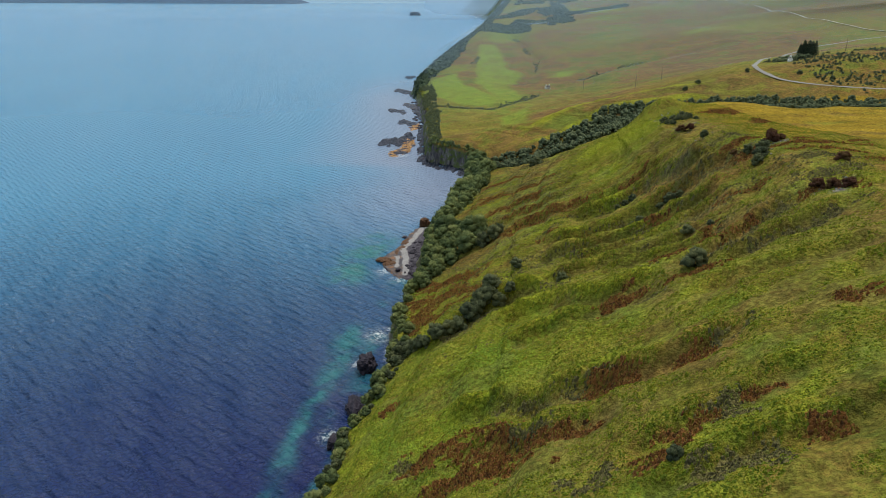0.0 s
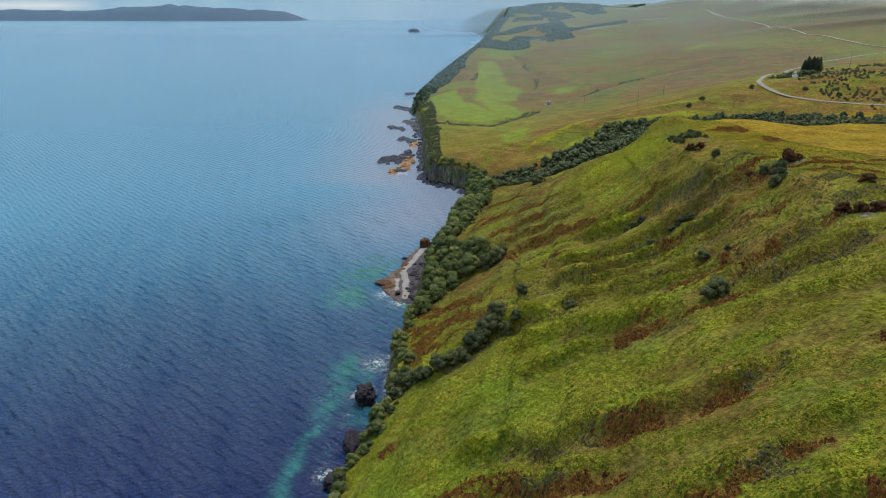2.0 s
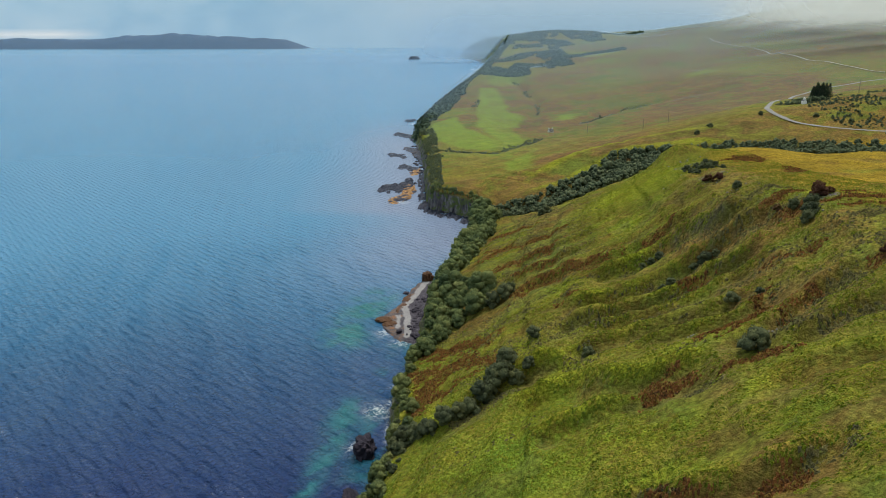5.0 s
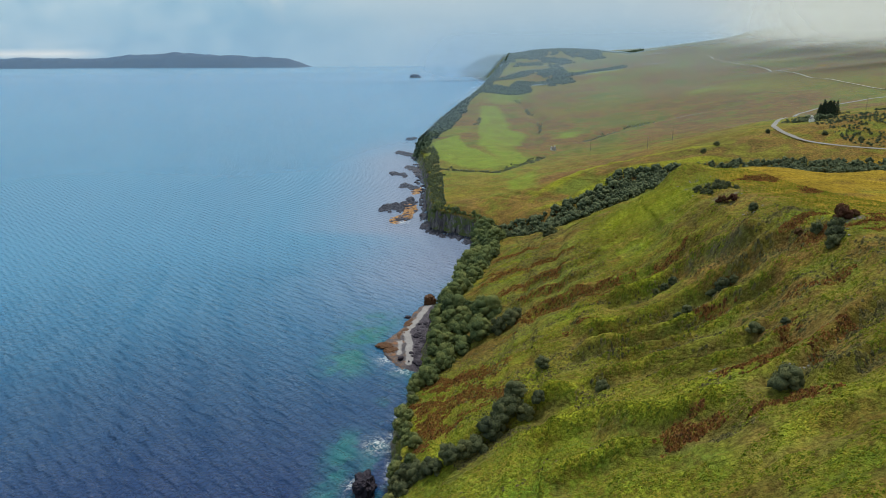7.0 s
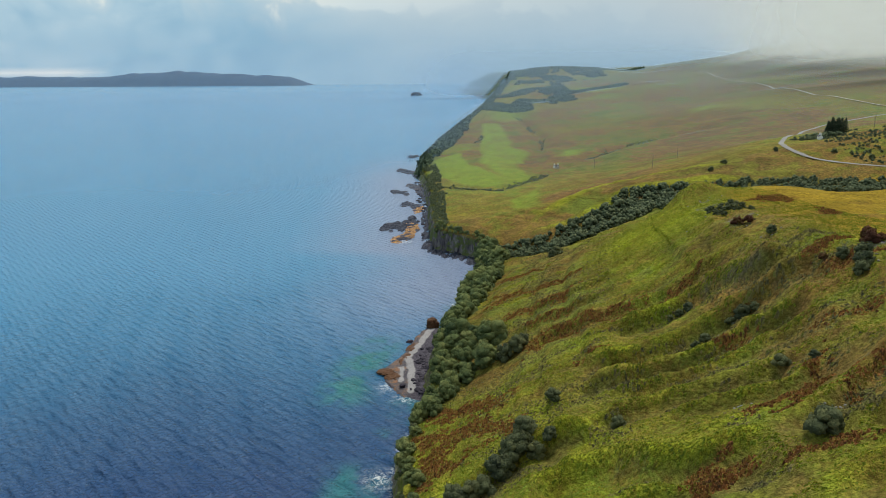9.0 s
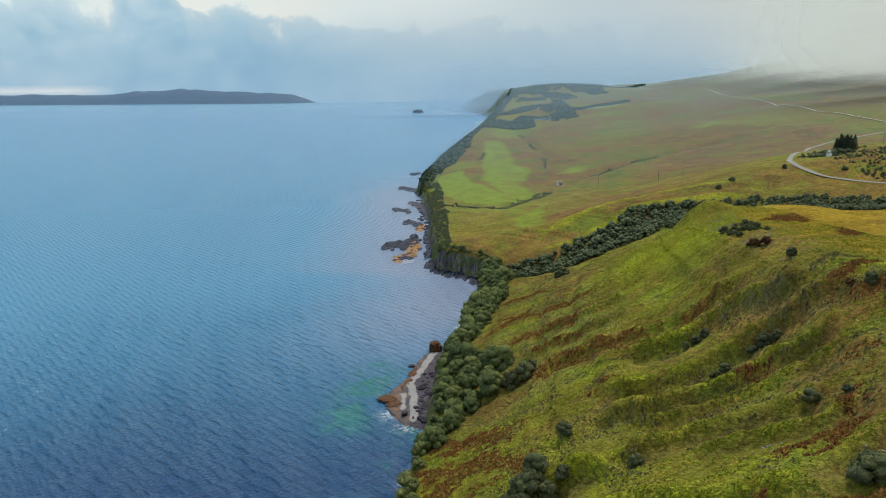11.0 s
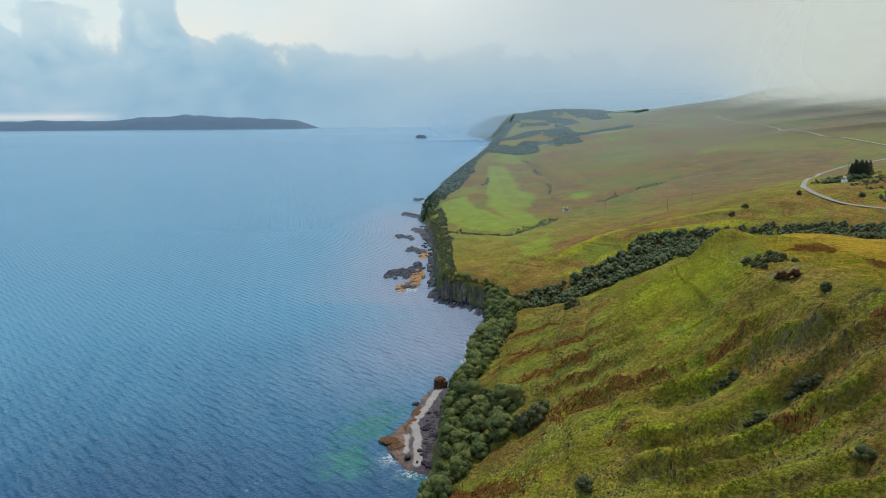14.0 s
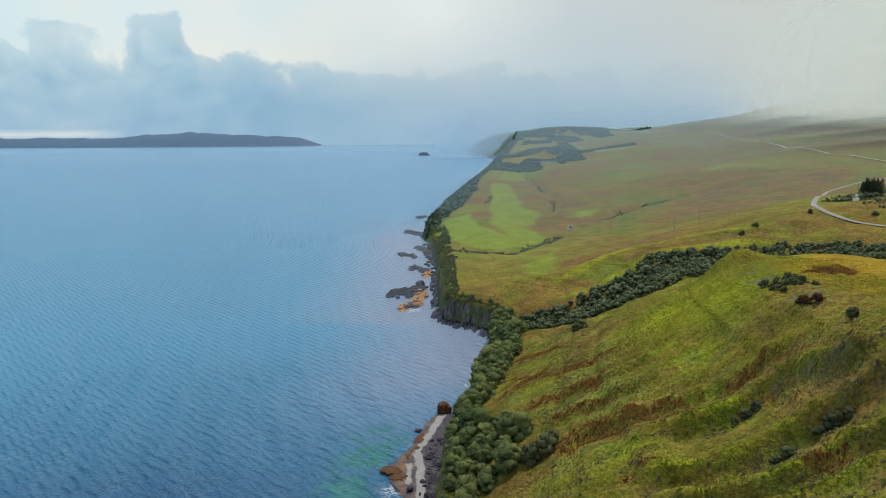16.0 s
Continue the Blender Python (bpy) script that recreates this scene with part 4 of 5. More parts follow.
def conifer(seed, tall, wide):
    rng = np.random.default_rng(seed)
    root = tagged(new("conifer"), "dark green conifer beside the road bend", "tree", "conifers by the road")
    bm = bmesh.new()
    limb(bm, (0, 0, -0.8), (0, 0, tall * 0.95), tall * 0.022, 0.03, 7)
    spots = []
    for k in range(34):
        f = (k + 0.5) / 34
        a, r = k * 2.4, wide * 0.5 * (1 - f) ** 0.75 * rng.uniform(0.5, 1.0)
        z = tall * (0.08 + 0.88 * f)
        spots.append(((math.cos(a) * r, math.sin(a) * r, z), wide * 0.21 * (1.15 - f)))
        if k % 3 == 0:
            limb(bm, (0, 0, z + 0.2), (math.cos(a) * r, math.sin(a) * r, z), 0.06, 0.02, 4)
    part("trunk", bm, BARK, root)
    co, tris = clumps(rng, spots, 44, 0.28, 0.7)
    crown = new("crown", faces_mesh("crown", co, tris, NEEDLES))
    crown.parent = root
    return root


def plant(kinds, x, y, size, rng, group=""):
    """A copy of one of the kinds, rooted in the ground."""
    ob = copy_thing(kinds[int(rng.integers(len(kinds)))], pose(x, y, ground_z(x, y) - 0.1, 0, 0, rng.uniform(0, 360)))
    s = size * rng.uniform(0.9, 1.1)
    ob.scale = (s * rng.uniform(0.9, 1.15), s * rng.uniform(0.9, 1.15), s)
    if group:
        ob["group"] = group
    return ob


def discard(kinds):
    for k in kinds:
        for o in (*k.children_recursive, k):
            bpy.data.objects.remove(o)


def spread(rng, tries, test, gap):
    """Places that pass the test, at least gap apart."""
    p = np.array(tries, float)
    p = p[test(p[:, 0], p[:, 1])]
    kept, cells = [], {}
    for x, y in p:
        g = gap(x, y) if callable(gap) else gap
        i, k = int(x // 4), int(y // 4)
        near = [q for a in (-1, 0, 1) for b in (-1, 0, 1) for q in cells.get((i + a, k + b), ())]
        if all((x - a) ** 2 + (y - b) ** 2 > g * g for a, b in near):
            kept.append((x, y))
            cells.setdefault((i, k), []).append((x, y))
    return kept


def grove(name, label, kinds, spots, rng, category="woodland"):
    """Many trees joined into one body of woodland: trunks and crowns of the given kinds at x, y, size."""
    root = tagged(new(name), label, category, kind="stuff")
    for piece, mat in (("trunk", BARK), ("crown", next(c for c in kinds[0].children if c.name.startswith("crown")).data.materials[0])):
        co, tris, base = [], [], 0
        ground = height(np.array([q[0] for q in spots]), np.array([q[1] for q in spots])) - 0.1
        for k, (x, y, size) in enumerate(spots):
            me = next(c for c in kinds[k % len(kinds)].children if c.name.startswith(piece)).data
            me.calc_loop_triangles()
            v = np.empty(len(me.vertices) * 3, np.float32)
            me.vertices.foreach_get("co", v)
            f = np.empty(len(me.loop_triangles) * 3, np.int32)
            me.loop_triangles.foreach_get("vertices", f)
            a = k * 2.399
            turn = np.array([[math.cos(a), -math.sin(a), 0], [math.sin(a), math.cos(a), 0], [0, 0, 1]])
            co.append(v.reshape(-1, 3) @ turn.T * size + [x, y, ground[k]])
            tris.append(f.reshape(-1, 3) + base)
            base += len(me.vertices)
        ob = new(piece + "s", faces_mesh(piece + "s", np.concatenate(co), np.concatenate(tris), mat, True))
        ob.parent = root


ROAD = [(330, 318), (262, 332), (226, 342), (206, 354), (194, 368), (188, 382), (186, 396), (190, 413), (203, 436), (226, 474), (262, 532), (299, 592), (330, 612), (380, 626), (450, 640)]


def woods():
    rng = np.random.default_rng(5)
    wood = [broadleaf("tree", 10 + k, t, w, LEAF_WOOD, "leafy green broadleaf tree on the cliff edge", blobs=13, count=44, leaf=0.19)
            for k, (t, w) in enumerate(((5.2, 6.2), (4.4, 5.6), (5.8, 6.0), (3.8, 5.0), (4.8, 7.0)))]
    burn = [broadleaf("tree", 30 + k, t, w, LEAF_BURN, "dense grey-green broadleaf tree in the burn gully", blobs=9, count=12, leaf=0.24)
            for k, (t, w) in enumerate(((4.8, 6.2), (4.2, 5.6), (5.4, 6.8), (3.8, 5.4)))]
    low = [broadleaf("shrub", 40 + k, t, w, LEAF_BURN, "low grey-green shrub", "bush", 5, 10, 0.26, 0.05)
           for k, (t, w) in enumerate(((3.6, 5.2), (3.0, 5.6), (4.2, 5.0)))]
    bush = [broadleaf("bush", 50 + k, t, w, LEAF_DARK, "dark green rounded bush on the grassy slope", "bush", 11, 46, 0.13, 0.08)
            for k, (t, w) in enumerate(((2.6, 3.6), (2.2, 3.4), (3.0, 3.4)))]
    red = [broadleaf("bush", 60 + k, t, w, LEAF_RED, "russet-brown autumn bush on the slope", "bush", 10, 44, 0.13, 0.10)
           for k, (t, w) in enumerate(((2.6, 3.2), (2.0, 3.0)))]

    def cliff_wood(x, y):
        d = x - coast(y)
        reach = np.interp(y, [190, 200, 212, 230, 238, 246, 262, 280, 300, 330, 355, 368], [4, 9, 20, 24, 18, 10, 8, 10, 12, 13, 11, 6])
        return (d > np.interp(y, [205, 214, 258, 268], [1.0, 3.6, 3.6, 1.0])) & (d < reach)
    tries = [(rng.uniform(-14, 34), rng.uniform(190, 368)) for _ in range(5200)]
    for x, y in spread(rng, tries, cliff_wood, 3.9):
        plant(wood, x, y, rng.uniform(0.65, 1.3), rng, "trees along the cliff edge")

    def cliff_scrub(x, y):
        d = x - coast(y)
        return (d > 0.8) & (d < np.interp(y, [90, 110, 128, 136, 160, 166, 190], [6, 5, 6, 9, 7, 4.5, 5]))
    tries = [(rng.uniform(-40, 0), rng.uniform(86, 192)) for _ in range(3000)]
    for x, y in spread(rng, tries, cliff_scrub, 2.1):
        plant(bush if rng.random() < 0.45 else wood, x, y, rng.uniform(0.38, 0.72), rng, "scrub along the cliff edge")

    def in_burn(x, y):
        off, s = along(BURN, x, y)
        return (off < np.interp(s, [0, 0.1, 0.35, 0.55, 0.75, 1], [3, 9, 17, 16, 10, 9])) & (x - coast(y) > 3)
    tries = [(rng.uniform(10, 290), rng.uniform(280, 390)) for _ in range(13000)]
    trees = spread(rng, tries, in_burn, lambda x, y: 2.3 if x < 125 else 1.8)
    grove("burn_wood", "dense grey-green broadleaf wood in the burn gully", burn,
          [(x, y, rng.uniform(0.38, 1.05) * float(np.interp(x, [20, 60, 110, 135], [0.75, 1.0, 0.9, 0.62]))) for x, y in trees], rng)

    # beyond the bay the cliff top is fringed with scrub
    tries = [(rng.uniform(-36, 10), rng.uniform(374, 640)) for _ in range(8000)]
    fringe = spread(rng, tries, lambda x, y: (x - coast(y) > 2.6) & (x - coast(y) < np.interp(y, [376, 395, 420, 500, 530, 640], [6, 9, 10, 12, 12, 16]))
                    & (fbm(x / 8, y / 16, 74, 2) > np.interp(y, [440, 480], [0.2, 0.34])), 1.5)
    grove("cliff_scrub", "green scrub along the far cliff top", low, [(x, y, rng.uniform(0.26, 0.55)) for x, y in fringe], rng)

    for x, y, s in ((48.8, 116, 1.35), (29.4, 146.1, 0.85), (20.3, 165, 0.9), (58.5, 146, 0.95), (61.9, 141.8, 0.6), (55.5, 188.6, 0.75), (57.5, 189, 0.7), (53, 188, 0.55), (62.3, 170.6, 0.95),
                    (60, 170.4, 0.8), (64.5, 170.2, 0.7), (54.7, 170.2, 0.8), (52.4, 169.8, 0.6), (17.6, 210, 1.7), (14, 210, 1.5), (19.5, 212, 1.3), (45.4, 310, 1.3), (43.5, 307, 1.0),
                    (9.5, 148.5, 1.4), (11.5, 149.2, 1.4), (6.5, 145.5, 1.5), (4, 143, 1.3), (14.3, 147.4, 1.0), (8, 146, 1.3), (12.5, 151, 1.2), (17, 149, 0.8), (26.1, 58.9, 0.6)):
        plant(bush, x, y, s, rng)
    for x, y, s in ((-4.5, 142, 1.2), (-2, 143, 1.1), (-7, 143.5, 1.2), (-10.8, 148, 1.3), (-8.5, 146, 1.2), (-5.5, 145, 1.1), (-1, 141, 1.0), (1.5, 142, 1.1), (-13, 146.5, 1.0), (-11.5, 144, 1.0), (78.5, 158, 1.2), (77, 156, 0.9), (80, 160.5, 0.9), (78.5, 194, 0.9), (78, 164, 0.7)):
        plant(bush, x, y, s, rng)
    for x, y in spread(rng, [(rng.uniform(-14, 22), rng.uniform(364, 402)) for _ in range(1500)], lambda x, y: (x - coast(y) > 1.6) & (x - coast(y) < 6), 1.6):
        plant(wood, x, y, rng.uniform(0.24, 0.46), rng, "scrub on the bay cliff")
    for x, y, s in ((86, 169, 1.2), (84.5, 166, 1.0), (87.5, 167, 0.8), (76, 167, 0.7), (80, 210, 0.8), (77.5, 211, 0.8), (79, 127, 0.9), (81, 125, 0.8), (77, 129, 0.8), (88, 140, 0.8)):
        plant(red, x, y, s, rng)
    # the knoll's own thicket
    tries = [(x, 230 - (x - 79.5) * 0.45 + rng.normal() * 2.6) for x in rng.uniform(78.0, 87.0, 160)]
    for x, y in spread(rng, tries, lambda x, y: fbm(x / 3, y / 3, 77, 2) > 0.42, 1.25):
        plant(bush, x, y, rng.uniform(0.22, 0.62), rng, "bushes on the knoll")
    # scrub on the far side of the burn, below the road
    tries = [(rng.uniform(178, 300), rng.uniform(296, 450)) for _ in range(5200)]
    scrub = spread(rng, tries, lambda x, y: (fbm(x / 22, y / 14, 71, 3) > 0.50) & (x > np.minimum(178 + (y - 296) * 0.45, 208)) & (along(ROAD, x, y)[0] > 4), 1.7)
    grove("roadside_scrub", "patchy dark scrub below the road", low, [(x, y, rng.uniform(0.15, 0.42)) for x, y in scrub], rng, "scrub")
    lines = []
    for way, gap in (([(-8, 520), (8, 514), (23, 504), (37, 494), (54, 521), (76, 556)], 1.0), ([(-6, 516), (20, 500), (36, 490)], 1.2), ([(130, 637), (145, 650), (166, 670)], 1.2), ([(180, 686), (209, 700)], 1.5), ([(66, 545), (74, 556), (80, 566)], 0.9),
                     ([(100, 724), (110, 793)], 3.0), ([(108, 858), (109, 927)], 2.2), ([(34, 770), (44, 830)], 2.0), ([(104, 1040), (112, 1000)], 2.0)):
        p = np.array(way, float)
        run = np.r_[0, np.cumsum(np.hypot(*np.diff(p, axis=0).T))]
        for s in np.arange(0, run[-1], gap):
            lines.append((np.interp(s, run, p[:, 0]) + rng.normal() * 2, np.interp(s, run, p[:, 1]) + rng.normal() * 2, rng.uniform(0.22, 0.5)))
    grove("field_scrub", "dark scrub along the field banks and ditches", low, lines, rng, "scrub")
    for x, y in ((141, 386), (181, 399), (203, 381), (214, 367), (150, 392)):
        plant(bush, x, y, 0.9, rng)
    firs = [conifer(81, 13.0, 5.4), conifer(82, 11.0, 5.0)]
    for x, y in spread(rng, [(rng.normal(229, 2.4), rng.normal(428, 3.0)) for _ in range(140)], lambda x, y: x > -1e9, 1.5)[:20]:
        plant(firs, x, y, rng.uniform(0.62, 0.88), rng)
    for x, y in spread(rng, [(rng.uniform(206, 226), rng.uniform(412, 430)) for _ in range(90)], lambda x, y: x > -1e9, 2.4)[:26]:
        plant(burn, x, y, rng.uniform(0.35, 0.65), rng, "scrub by the conifers")
    discard(wood + burn + low + bush + red + firs)


woods()


# ---- ground growth that nobody could count ----
def tufts(name, label, mat, x, y, radius, rise, sides, rng, category):
    """Low ragged mounds on the ground: a tip and a skirt each."""
    n = len(x)
    z = height(x, y)
    ang = np.arange(sides)[None] * 2 * math.pi / sides + rng.uniform(0, 6.3, (n, 1))
    r = radius[:, None] * rng.uniform(0.6, 1.3, (n, sides))
    px, py = x[:, None] + np.cos(ang) * r, y[:, None] + np.sin(ang) * r
    pz = height(px, py) - 0.05
    tip = np.stack([x + rng.normal(size=n) * 0.3 * radius, y + rng.normal(size=n) * 0.3 * radius, z + rise], -1)[:, None]
    co = np.concatenate([tip, np.stack([px, py, pz], -1)], 1).reshape(-1, 3)
    base = np.arange(n)[:, None] * (sides + 1)
    tris = np.concatenate([base + [0, 1 + k, 1 + (k + 1) % sides] for k in range(sides)])
    ob = new(name, faces_mesh(name, co, tris, mat))
    return tagged(ob, label, category, kind="stuff")


def growth():
    rng = np.random.default_rng(9)

    def throw(n, x0, x1, y0, y1, near=140.0):
        y = y0 + (y1 - y0) * rng.random(n) ** 1.5
        return rng.uniform(x0, x1, n), y

    x, y = throw(1500000, -20, 112, 42, 335)
    d = x - coast(y)
    red = np.maximum(red_low(x, y), red_high(x, y))
    keep = (red > rng.uniform(0.1, 1.25, len(x))) & (d > 4)
    bx, by = x[keep][:90000], y[keep][:90000]
    tufts("bracken", "russet and brown bracken fronds in patches", FERN, bx, by, rng.uniform(0.14, 0.40, len(bx)), rng.uniform(0.10, 0.48, len(bx)), 4, rng, "bracken")
    heathy = (np.maximum(np.maximum(dark(x, y), 0.13 * smooth(75, 40, d) * smooth(180, 210, y) * smooth(345, 320, y) * smooth(0.4, 0.6, fbm(x / 7, y / 6, 68, 3))), 0.16 * smooth(0.50, 0.62, fbm(x / 9, y / 5, 66, 4)) * hillside(x, y) * smooth(105, 150, y) * smooth(0.5, -0.1, ribs(x, y)) * smooth(215, 195, y)) > rng.uniform(0.02, 1.6, len(x))) & (red < 0.5) & (d > 5)
    hx, hy = x[heathy][:60000], y[heathy][:60000]
    tufts("heather", "dark heather and rushes in the gullies", HEATH, hx, hy, rng.uniform(0.16, 0.46, len(hx)), rng.uniform(0.10, 0.38, len(hx)), 4, rng, "heather")
    x, y, red, d = x[:420000], y[:420000], red[:420000], d[:420000]
    m = cover(x, y)
    green = (red < 0.35) & (d > 5) & (m["rush"] < 0.45)
    gx, gy = x[green][:200000], y[green][:200000]
    tufts("grass_tussocks", "yellow-green grass tussocks on the slope", GRASS, gx, gy, rng.uniform(0.12, 0.34, len(gx)), rng.uniform(0.04, 0.17, len(gx)), 3, rng, "grass")


growth()


def far_woods():
    """The wooded coast slopes and dark copses of the far shore."""
    rng = np.random.default_rng(13)
    n = 90000
    y = rng.uniform(640, 2250, n)
    x = coast(y) + rng.uniform(0, 420, n) ** 1.0
    d = x - coast(y)
    slope = d < np.interp(y, [640, 760, 900, 1100, 1400, 1700, 2050, 2250], [6, 34, 40, 34, 48, 60, 90, 90])
    ribbon = 0.8 * smooth(0.47, 0.58, fbm(x / 45, y / 90, 77, 4)) * smooth(0.42, 0.54, fbm(x / 11, y / 26, 75, 3)) * (y > 1230) * (d < 210) + 0.3 * smooth(0.6, 0.68, fbm(x / 30, y / 60, 78, 3)) * (y > 1300) * (d < 380)
    head = smooth(0.40, 0.52, fbm(x / 40, y / 60, 72, 3)) * (y > 1780) * (y < 2080) * (d < 330)
    keep = ((head > rng.uniform(0.2, 1.2, n)) & (rng.random(n) < 0.5)) | (slope & (rng.random(n) < 0.15 + 0.85 * smooth(0.36, 0.5, fbm(x / 16, y / 40, 76, 3)))) | (ribbon > rng.uniform(0.3, 1, n))
    for line, wide in (([(78, 1300), (112, 1125)], 24), ([(112, 1120), (155, 1322)], 17), ([(150, 1330), (214, 1280)], 13), ([(212, 1290), (242, 1415), (394, 1552)], 13), ([(130, 1480), (210, 1640)], 16)):
        off, _ = along(line, x, y * 1.0)
        keep |= (off + 26 * (fbm(x / 18, y / 30, 73, 3) - 0.5) < wide) & (rng.random(n) < 0.8)
    x, y = x[keep][:15000], y[keep][:15000]
    z = height(x, y)
    spots = [((a, b, c + 1.0), r) for a, b, c, r in zip(x, y, z, rng.uniform(2.0, 4.2, len(x)))]
    co, tris = clumps(rng, spots, 13, 1.7, 0.85)
    tagged(new("far_wood", faces_mesh("far_wood", co, tris, FAR_WOOD)), "dark wooded slopes along the far shore", "woodland", kind="stuff")
    y = rng.uniform(1960, 2340, 2600)
    x = coast(y) + rng.uniform(0, 120, 2600)
    keep = fbm(x / 14, y / 40, 70, 3) > 0.42
    spots = [((a, b, c + 1.0), r) for a, b, c, r in zip(x[keep], y[keep], height(x[keep], y[keep]), rng.uniform(2.5, 5.0, len(x)))]
    co, tris = clumps(rng, spots, 13, 2.2, 0.85)
    tagged(new("headland_wood", faces_mesh("headland_wood", co, tris, FAR_WOOD)), "scrub wood on the far headland's face", "woodland", kind="stuff")
    # the plantation along the headland's crest
    n = 1500
    y = rng.uniform(2040, 2120, n)
    x = coast(y) + rng.uniform(110, 470, n)
    keep = fbm(x / 60, y / 60, 79, 2) > 0.35
    x, y = x[keep], y[keep]
    tufts("far_plantation", "conifer plantation on the headland's crest", FAR_WOOD, x, y, rng.uniform(2.0, 3.4, len(x)), rng.uniform(5, 10, len(x)), 5, rng, "woodland")


far_woods()


# ---- rocks and shore ----
def rock(name, seed, size, at, mat, label, category="rock", turn=0.0, sub=4, rough_=0.5):
    """A broken rock: a ball cut by bedding and chipped, flat-topped where it is low."""
    rng = np.random.default_rng(seed)
    bm = bmesh.new()
    bmesh.ops.create_icosphere(bm, subdivisions=sub, radius=0.5)
    o = Vector(rng.uniform(-50, 50, 3))
    for v in bm.verts:
        p = v.co.copy()
        n = (noise.fractal(p * 2.3 + o, 1.0, 2.0, 4) + 0.7 * (0.5 - abs(noise.noise(p * 3.7 + o)) * 2)) * rough_
        c = noise.cell(p * 3.1 + o) * 0.16 * rough_
        q = p * (1 + n * 0.6 + c)
        q.z = max(min(q.z, 0.34 + 0.12 * noise.noise(p * 4 + o)), -0.5)
        v.co = (q.x * size[0], q.y * size[1], q.z * size[2])
    me = bpy.data.meshes.new(name)
    bm.to_mesh(me)
    bm.free()
    me.materials.append(mat)
    ob = tagged(new(name, me), label, category)
    ob.matrix_world = pose(*at, 0, 0, turn)
    return ob


def reef(name, seed, line, wide, tall, turn, weedy, label, fine=0.55):
    """Bedded rock that breaks the water: long tilted ridges, worn off towards its edges."""
    p = np.array(line, float)
    x0, x1 = p[:, 0].min() - wide, p[:, 0].max() + wide
    y0, y1 = p[:, 1].min() - 2.2 * wide, p[:, 1].max() + 2.2 * wide
    x, y = np.meshgrid(np.arange(x0, x1, fine), np.arange(y0, y1, fine * 1.3))
    a = radians(turn)
    u, v = x * math.cos(a) + y * math.sin(a), -x * math.sin(a) + y * math.cos(a)
    off, _ = along([(a_, b_ * 0.45) for a_, b_ in line], x, y * 0.45)
    off = off + (fbm(x / 5, y / 9, seed, 3) - 0.5) * wide * 0.9
    ridge = 1 - np.abs(2 * fbm(u / 9, v / 2.2, seed + 3, 3) - 1) * 2.2
    saw = np.mod(v / 2.6 + 1.5 * fbm(u / 8, v / 8, seed + 5, 2), 1.0)
    z = tall * (0.55 * ridge + 0.5 * saw + 0.5 * (fbm(x / 1.6, y / 1.6, seed + 7, 3) - 0.5) - 0.24) - tall * 1.5 * smooth(wide * 0.35, wide, off)
    z = np.maximum(z, -1.5)
    weed = weedy * smooth(0.44, 0.52, fbm(u / 7, v / 4, seed + 9, 3) + 0.10 * weedy) * smooth(wide * 0.85, wide * 0.5, off)
    return tagged(grid_mesh(name, x, y, z, REEF, dict(weed=np.clip(weed, 0, 1)), False), label, "rock")


reef("skerry", 201, [(-41, 444), (-33, 446), (-25, 466)], 8.5, 2.0, 28, 0.0, "jagged blue-grey skerry breaking the water")
reef("skerry", 211, [(-31, 416), (-25, 424), (-23, 440), (-26, 456)], 6.5, 1.3, 40, 1.0, "low reef thick with orange-brown seaweed")
reef("skerry", 221, [(-32, 522), (-24, 514)], 6.5, 1.4, -20, 0.0, "thin dark skerry off the cliff")
reef("skerry", 231, [(-24, 496), (-21, 508)], 5.0, 1.2, 20, 1.0, "small reef with orange-brown seaweed")
reef("skerry", 241, [(-45, 576), (-34, 564)], 6.5, 1.5, 15, 0.0, "long dark ledge in the shallows")
reef("skerry", 251, [(-32, 604), (-25, 590), (-22, 570)], 7.0, 1.4, 50, 0.1, "tilted ledges of dark rock in the shallows")
reef("skerry", 261, [(-45, 692), (-33, 676), (-28, 650)], 9.0, 1.6, 35, 0.0, "dark ledges off the point")
reef("skerry", 271, [(-36, 806), (-41, 800)], 7.0, 2.0, 0, 0.0, "small dark rocks off the point")
reef("rock_platform", 281, [(-12, 512), (-15, 480), (-13, 450), (-12, 425), (-12, 402), (-6, 390), (3, 381), (11, 373)], 8.0, 2.4, 75, 0.0, "broken purple-grey rock along the cliff foot")
reef("rock_platform", 291, [(-24, 610), (-20, 580), (-16, 540), (-14, 520)], 6.0, 1.8, 75, 0.0, "broken dark rock along the cliff foot")
rock("sea_rock", 21, (5.5, 7.0, 9.5), (-21.3, 158, 0.4), ROCK, "dark wet block of rock at the cliff foot")
rock("sea_rock", 22, (4.5, 8.5, 6.0), (-22.4, 139, 0.0), ROCK, "dark angular rock at the cliff foot", turn=15)
rock("sea_rock", 23, (4.0, 6.5, 5.0), (-24.8, 126, 0.0), ROCK, "dark angular rock at the cliff foot", turn=-10)
rock("sea_stack", 24, (5.0, 5.0, 8.0), (-8.2, 276, 1.0), KELP, "rust-brown rock stack at the end of the beach")
rock("sea_rock", 25, (2.4, 2.4, 1.6), (-16.5, 262, 0.1), ROCK, "small dark rock just off the beach")
